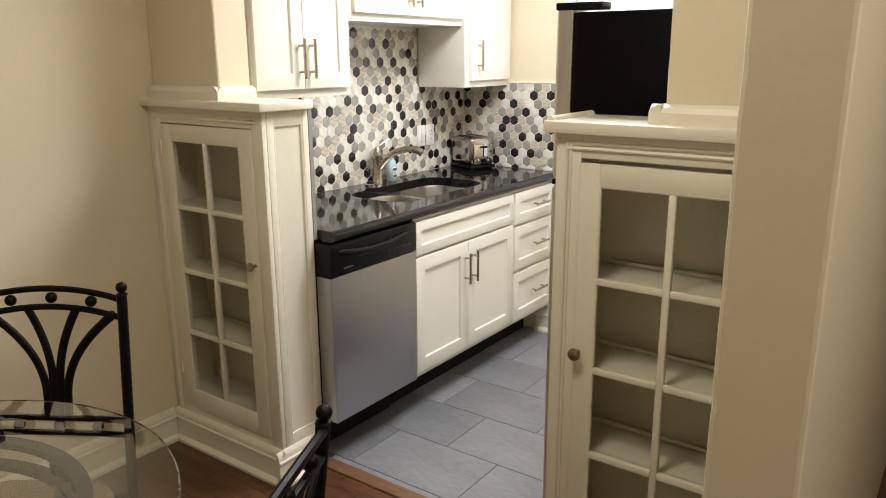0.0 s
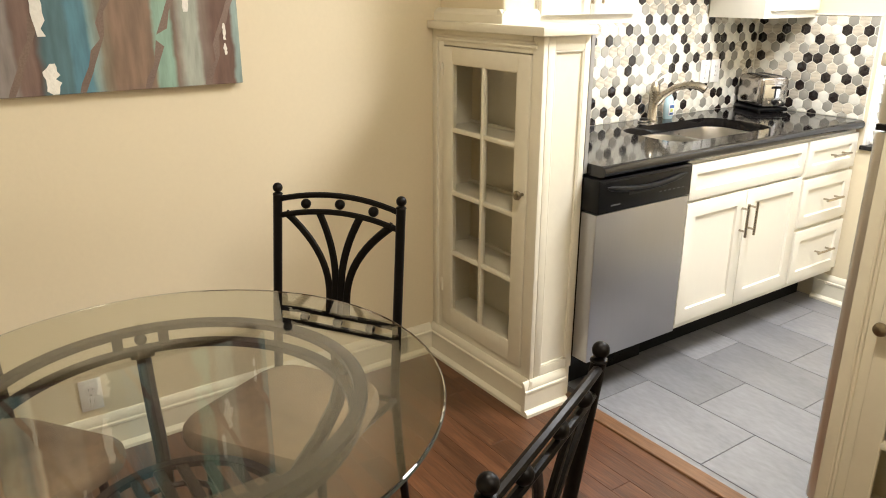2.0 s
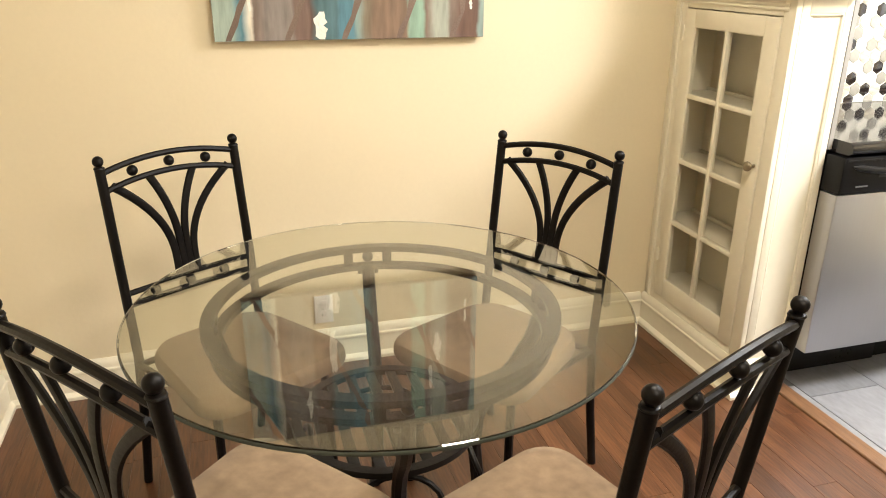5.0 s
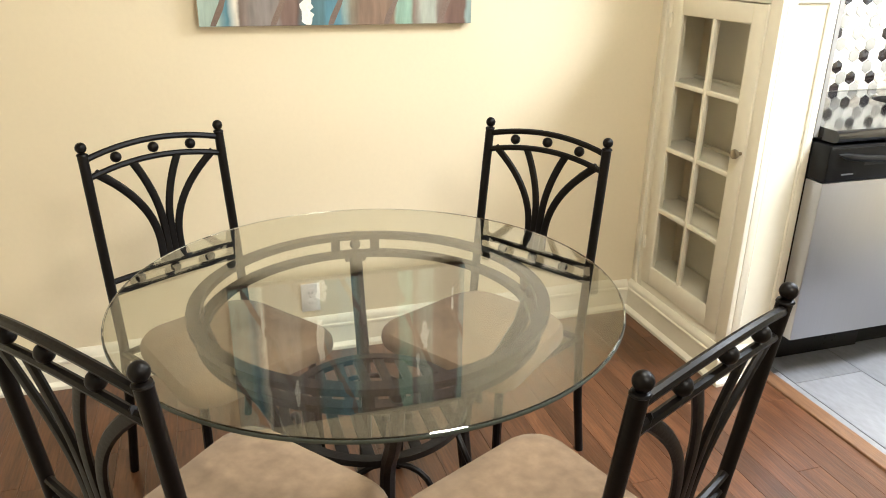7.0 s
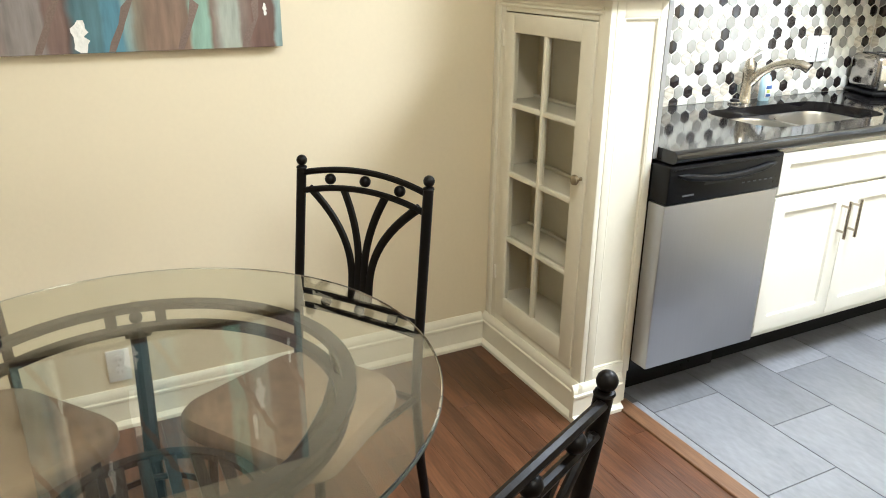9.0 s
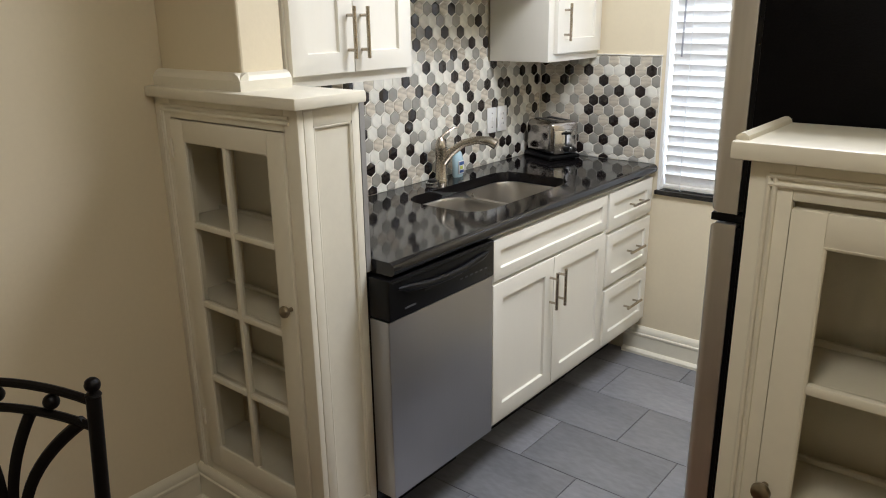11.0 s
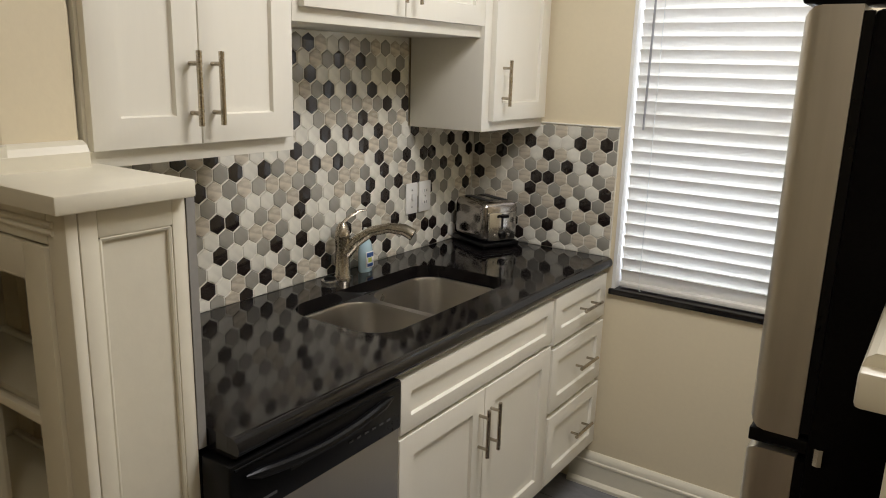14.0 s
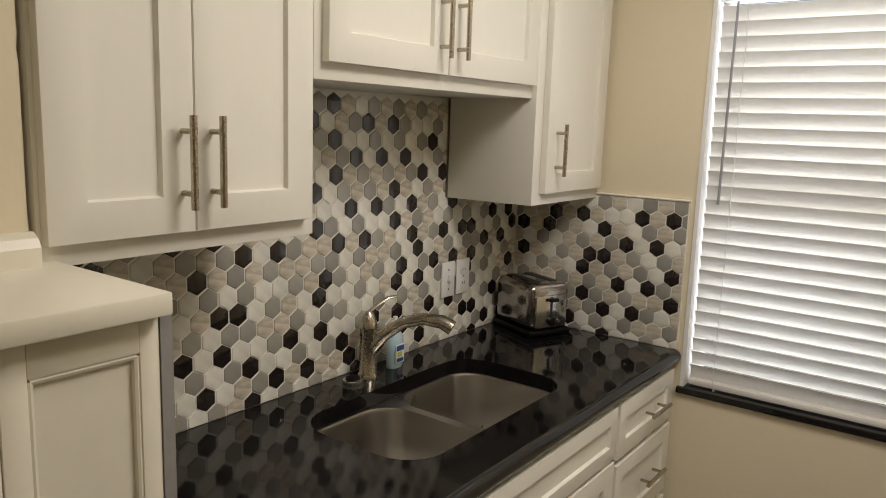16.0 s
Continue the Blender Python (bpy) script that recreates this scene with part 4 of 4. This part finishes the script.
def build_chair():
    ch = thing("dining_chair", (0, 0, 0), "black metal dining chair with fan back and tan suede seat", "chair", "chairs round the glass table")
    lean = lambda z: -0.02 - 0.06 * max(0.0, (z - 0.45)) / 0.48  # back posts lean away from the table
    for sx in (-1, 1):
        pts = [(sx * (BACK_W + 0.004), -0.075, 0.0), (sx * (BACK_W + 0.002), -0.04, 0.2), (sx * (BACK_W - 0.001), lean(0.4), 0.42), (sx * BACK_W, lean(0.6), 0.6), (sx * BACK_W, lean(0.92), 0.937)]
        post = part("back_post", tube(pts, 0.0125, sides=12), IRON, ch)
        part("collar", lathe([(0.0125, 0), (0.014, 0.002), (0.0125, 0.005), (0.006, 0.008)], (sx * BACK_W, lean(0.92), 0.9325)), IRON, post)
        part("finial", ball((sx * BACK_W, lean(0.935), 0.9525), 0.0138), IRON, post)
        fl = [(sx * 0.17, 0.345, 0.0), (sx * 0.165, 0.335, 0.2), (sx * 0.16, 0.325, 0.41)]
        part("front_leg", tube(fl, 0.0115, sides=10), IRON, ch)
        part("side_rail", tube([(sx * 0.19, -0.012, 0.402), (sx * 0.16, 0.325, 0.402)], 0.009, sides=8), IRON, ch)
    part("front_rail", tube([(-0.16, 0.325, 0.402), (0.16, 0.325, 0.402)], 0.009, sides=8), IRON, ch)
    part("rear_rail", tube([(-0.19, -0.012, 0.402), (0.19, -0.012, 0.402)], 0.009, sides=8), IRON, ch)

    def rail(z_end, rise, r, name, flat=1.0):
        pts = []
        for k in range(13):
            u = 2 * k / 12 - 1
            z = z_end + rise * (1 - u * u)
            pts.append((u * BACK_W, lean(z) - 0.012 * (1 - u * u), z))
        return part(name, tube(pts, r, sides=8, flat=flat), IRON, ch)

    rail(0.920, 0.024, 0.0082, "top_rail")
    mid = rail(0.874, 0.024, 0.0082, "mid_rail")
    for u in (-0.55, 0, 0.55):
        z = 0.897 + 0.024 * (1 - u * u)
        part("rail_ball", ball((u * BACK_W, lean(z) - 0.012 * (1 - u * u), z), 0.0142), IRON, mid)
    rail(0.604, 0.0, 0.0082, "lumbar_rail")
    low = rail(0.566, 0.0, 0.0082, "lower_rail")
    for u in (-0.55, 0, 0.55):
        part("rail_ball", ball((u * BACK_W, lean(0.585) - 0.012 * (1 - u * u), 0.585), 0.0142), IRON, low)
    # fan of four curved flat bars that gather above the lower rails
    for side in (-1, 1):
        for x_low, spread, z_split, power, x_end in ((0.027, 0.137, 0.66, 2.2, 0.885), (0.009, 0.056, 0.70, 2.0, 0.897)):
            pts = [(side * x_low, lean(0.604) - 0.012, 0.604), (side * x_low, lean(0.64) - 0.012, 0.64)]
            for k in range(13):
                f = k / 12
                z = z_split + (x_end - z_split) * f
                x = x_low + spread * f ** power
                pts.append((side * x, lean(z) - 0.012 * (1 - (x / BACK_W) ** 2), z))
            part("fan_bar", tube(pts, 0.0066, sides=8, flat=1.7), IRON, ch)
    # padded seat with rounded corners, wider at the front
    b = bmesh.new()
    rings = []
    for z, sc in ((0.410, 0.93), (0.414, 0.985), (0.426, 1.0), (0.446, 0.99), (0.458, 0.95), (0.464, 0.86), (0.468, 0.6), (0.469, 0.3)):
        loop = rounded_rect(-0.2, 0.2, -0.205, 0.205, 0.085, 0, n=7)
        rings.append([b.verts.new((p.x * sc * (1 + 0.13 * p.y / 0.2), 0.2 + p.y * sc, z)) for p in loop])
    for p, q in zip(rings, rings[1:]):
        for s in range(len(p)):
            b.faces.new((p[s], p[(s + 1) % len(p)], q[(s + 1) % len(p)], q[s]))
    b.faces.new(rings[0][::-1])
    b.faces.new(rings[-1])
    part("seat", b, SUEDE, ch, "padded tan microsuede seat")
    return ch


chair = build_chair()
# each chair: middle of its two finials, and the way it faces
SEATS = [((0.454, -1.778), (0.868, 0.496)), ((0.667, -0.757), (0.545, -0.839)), ((1.788, -1.018), (-0.907, -0.421)), ((1.538, -1.862), (-0.63, 0.777))]
for k, ((x, y), (fx, fy)) in enumerate(SEATS):
    turn = math.degrees(math.atan2(fy, fx)) - 90
    m = pose(x + fx * 0.08, y + fy * 0.08, 0, 0, 0, turn)
    if k == 0:
        chair.matrix_basis = m
    else:
        copy_thing(chair, m)

# ---- pieces: backsplash tiles, floor tiles, floor boards ----
W, ROW, GAP = 0.0497, 0.0436, 0.0017
HEX_MATS = {"w": HEX_WHITE, "b": HEX_BEIGE, "g": HEX_GREY, "d": HEX_DARK}
# order of the sheets, top row first: d dark glass, g grey glass, dots white or beige stone
WEST_ROWS = """
..........gd..g.g.g..d........
.........d..gd.dg..g..........
..........gd..g.g.gd.d........
...........gd.d.d..g..........
...........d.g.g.gd.d.........
.........d.g.g.d..g.g.........
............d.dg.d.g.d........
.d.d.....dg.g..d.g..g.g.gd.d.g
..g.gd.dg..d.dg..d.gd.dd..g.d.
..d.g.g..gg.g..g.d..g.ggd.d..g
.g.g.g..g.dg..g.d.gd.d.d.g.g..
g..dd.g..d..g..d.d.g..d.g..d.d
..g.gg..g.gg..g.g.g..g.g..g.g.
.d.d..gd.d..gd.d..d.dg..gd..d.
..g.gd..g.gd..g.dg.g..dd..g..g
d.d..gd.d..dg..g.d..g..gd.d..d
.g.g.d.g.g..d.g..g.g..gd..g.g.
""".split()
NORTH_ROWS = """
d..g..g..g.g
g..d.d...d.d
d.dg..d..g.g
..g..g.gd.d.
d..g.dd.g.g.
..g..d.g.g.d
g..g.g.d.dg.
.d..gdg.g..d
g..d.gd.dg..
..g.d.g.g..g
.d..g.d..g..
""".split()


def hex_mesh(mat, face):
    """One cushion-edged hexagon with its points up and down."""
    b = bmesh.new()
    rings = [[], [], [], []]
    R, tall = (W - 2 * GAP) / math.sqrt(3), ROW / (W * 0.866)
    for k in range(6):
        a = radians(60 * k + 30)
        u, v = R * math.cos(a), R * math.sin(a) * tall
        for ring, sc, d in zip(rings, (1.0, 1.0, 0.955, 0.86), (0.0, 0.001, 0.0022, 0.0027)):
            ring.append(b.verts.new((d, u * sc, v * sc) if face == "x" else (u * sc, -d, v * sc)))
    for p, q in zip(rings, rings[1:]):
        for s in range(6):
            b.faces.new((p[s], p[(s + 1) % 6], q[(s + 1) % 6], q[s]))
    b.faces.new(rings[-1])
    return link_mesh("hex_tile", b, mat)


HEX = {f: {c: hex_mesh(m, f) for c, m in HEX_MATS.items()} for f in "xy"}
rng = random.Random(11)


def splash(name, face, label, at, rows, u0, z_top, odd, cols, limits, shear, slope):
    """Hexagon mosaic; limits gives the tiled span (u low, u high, z low, z high) at a centre, or None."""
    at = Vector(at)
    bed = new(name, None)
    bed.location = at
    tagged(bed, label, "backsplash", kind="structure")
    for j, order in enumerate(rows):
        for i in cols:
            # the sheets were laid a little askew
            k = i + 0.5 * ((j + odd) % 2)
            z = z_top - j * ROW + slope * (k - len(order) / 2) * W
            u = u0 + k * W + shear * (len(rows) / 2 - j) * ROW
            c = order[i % len(order)]
            if c == ".":
                c = rng.choice("wwwbb")
            box_ = limits(u, z)
            if box_ is None:
                continue
            lo_h, hi_h, lo_v, hi_v = box_
            cuts = [(k, lim, sg) for k, lim, sg in ((0, lo_h - u, -1), (0, hi_h - u, 1), (1, lo_v - z, -1), (1, hi_v - z, 1)) if sg * lim < 0.0295]
            if any(sg * lim < -0.02 for k, lim, sg in cuts):
                continue
            mesh = HEX[face][c]
            if cuts:
                cb = bmesh.new()
                cb.from_mesh(mesh)
                for k, lim, sg in cuts:
                    axis = Vector((0, 0, 1)) if k else (Vector((0, 1, 0)) if face == "x" else Vector((1, 0, 0)))
                    bmesh.ops.bisect_plane(cb, geom=cb.verts[:] + cb.edges[:] + cb.faces[:], plane_co=axis * (lim - sg * GAP), plane_no=axis * sg, clear_outer=True)
                if not cb.faces:
                    continue
                mesh = link_mesh("hex_tile", cb, HEX_MATS[c])
            ob = new("hex_tile", mesh)
            ob.parent = bed
            ob.location = Vector((at.x, u, z) if face == "x" else (u, at.y, z)) - at
    return bed


Z0 = 0.905


def west_limits(y, z):
    if z > 1.349 + 0.02:
        return (0.697, 1.5025, Z0, 1.639) if 0.68 < y < 1.525 else None
    if z > 1.32 and 0.73 < y < 1.475:
        return (0.208, 1.918, Z0, 1.639)
    return (0.208, 1.918, Z0, 1.349)


splash("backsplash_west", "x", "mosaic backsplash of white, beige, grey and black hexagons", (0.0925, 0.19, Z0), WEST_ROWS, 0.506, 1.6036, 0, range(-7, 29), west_limits, -0.0617, -0.0136)
b = box(0.0855, 0.0924, 0.19, YW - 0.001, Z0 - 0.04, 1.349)
box(0.0855, 0.0924, 0.6955, 1.503, 1.349, 1.64, 0, b)
structure("grout_bed_west", b, GROUT, "pale grout behind the hexagon mosaic", "backsplash")
splash("backsplash_north", "y", "mosaic backsplash of hexagons beside the window", (0.082, YW - 0.0075, Z0), NORTH_ROWS, 0.1093, 1.3372, 1, range(-1, 13), lambda x, z: (0.099, 0.69, Z0, 1.36), -0.0443, 0.0175)
structure("grout_bed_north", box(0.0926, 0.69, YW - 0.0074, YW - 0.0005, Z0 - 0.04, 1.36), GROUT, "pale grout behind the hexagon mosaic", "backsplash")

structure("trim_backsplash", box(0.3, 0.692, YW - 0.0125, YW - 0.0003, 1.3602, 1.3652, 0.001), GROUT, "pale edge strip along the top of the tiles", "trim")

# floor tiles in half-offset rows
def slab_mesh(name, sx, sy, sz, mat, bevel):
    b = box(-sx / 2, sx / 2, -sy / 2, sy / 2, -sz, 0, 0)
    top = [e for e in b.edges if all(v.co.z > -1e-6 for v in e.verts)]
    bmesh.ops.bevel(b, geom=top, offset=bevel, segments=1, affect="EDGES")
    return link_mesh(name, b, mat, False)


TL, TW = 0.475, 0.298
row, y = 0, 0.555 - TW
while y < YW:
    off = 0.945 if row % 2 else 0.71
    k0 = -2
    for k in range(k0, 5):
        x0, x1 = off + k * TL, off + (k + 1) * TL
        x0, x1 = max(x0, 0.08), min(x1, XE)
        y0, y1 = max(y, 0.223), min(y + TW, YW)
        if x1 - x0 < 0.03 or y1 - y0 < 0.03:
            continue
        ob = new("floor_tile", slab_mesh("floor_tile", x1 - x0 - 0.003, y1 - y0 - 0.003, 0.01, SLATE, 0.0008))
        ob.parent = kitchen_floor
        ob.location = Vector(((x0 + x1) / 2, (y0 + y1) / 2, 0)) - ORIGIN[kitchen_floor]
    y += TW
    row += 1
ob = new("floor_tile", slab_mesh("floor_tile", 1.0, 0.03, 0.01, SLATE, 0.0012))
ob.parent = kitchen_floor
ob.location = Vector((1.13, 0.24, 0)) - ORIGIN[kitchen_floor]

# oak strips along x
BW = 0.083
y, row = 0.163 - BW, 0
board_rng = random.Random(5)
while y > -2.43:
    x = -0.0
    cut = board_rng.uniform(0.25, 1.1)
    while x < 2.9:
        x1 = min(cut, 2.95)
        y0 = y
        ob = new("floor_board", slab_mesh("floor_board", x1 - x - 0.0006, BW - 0.0007, 0.01, OAK, 0.0005))
        ob.parent = floor
        ob.location = Vector(((x + x1) / 2, y + BW / 2, board_rng.uniform(-0.0003, 0.0002))) - ORIGIN[floor]
        x = x1
        cut = x1 + board_rng.uniform(0.6, 1.5)
    y -= BW
    row += 1
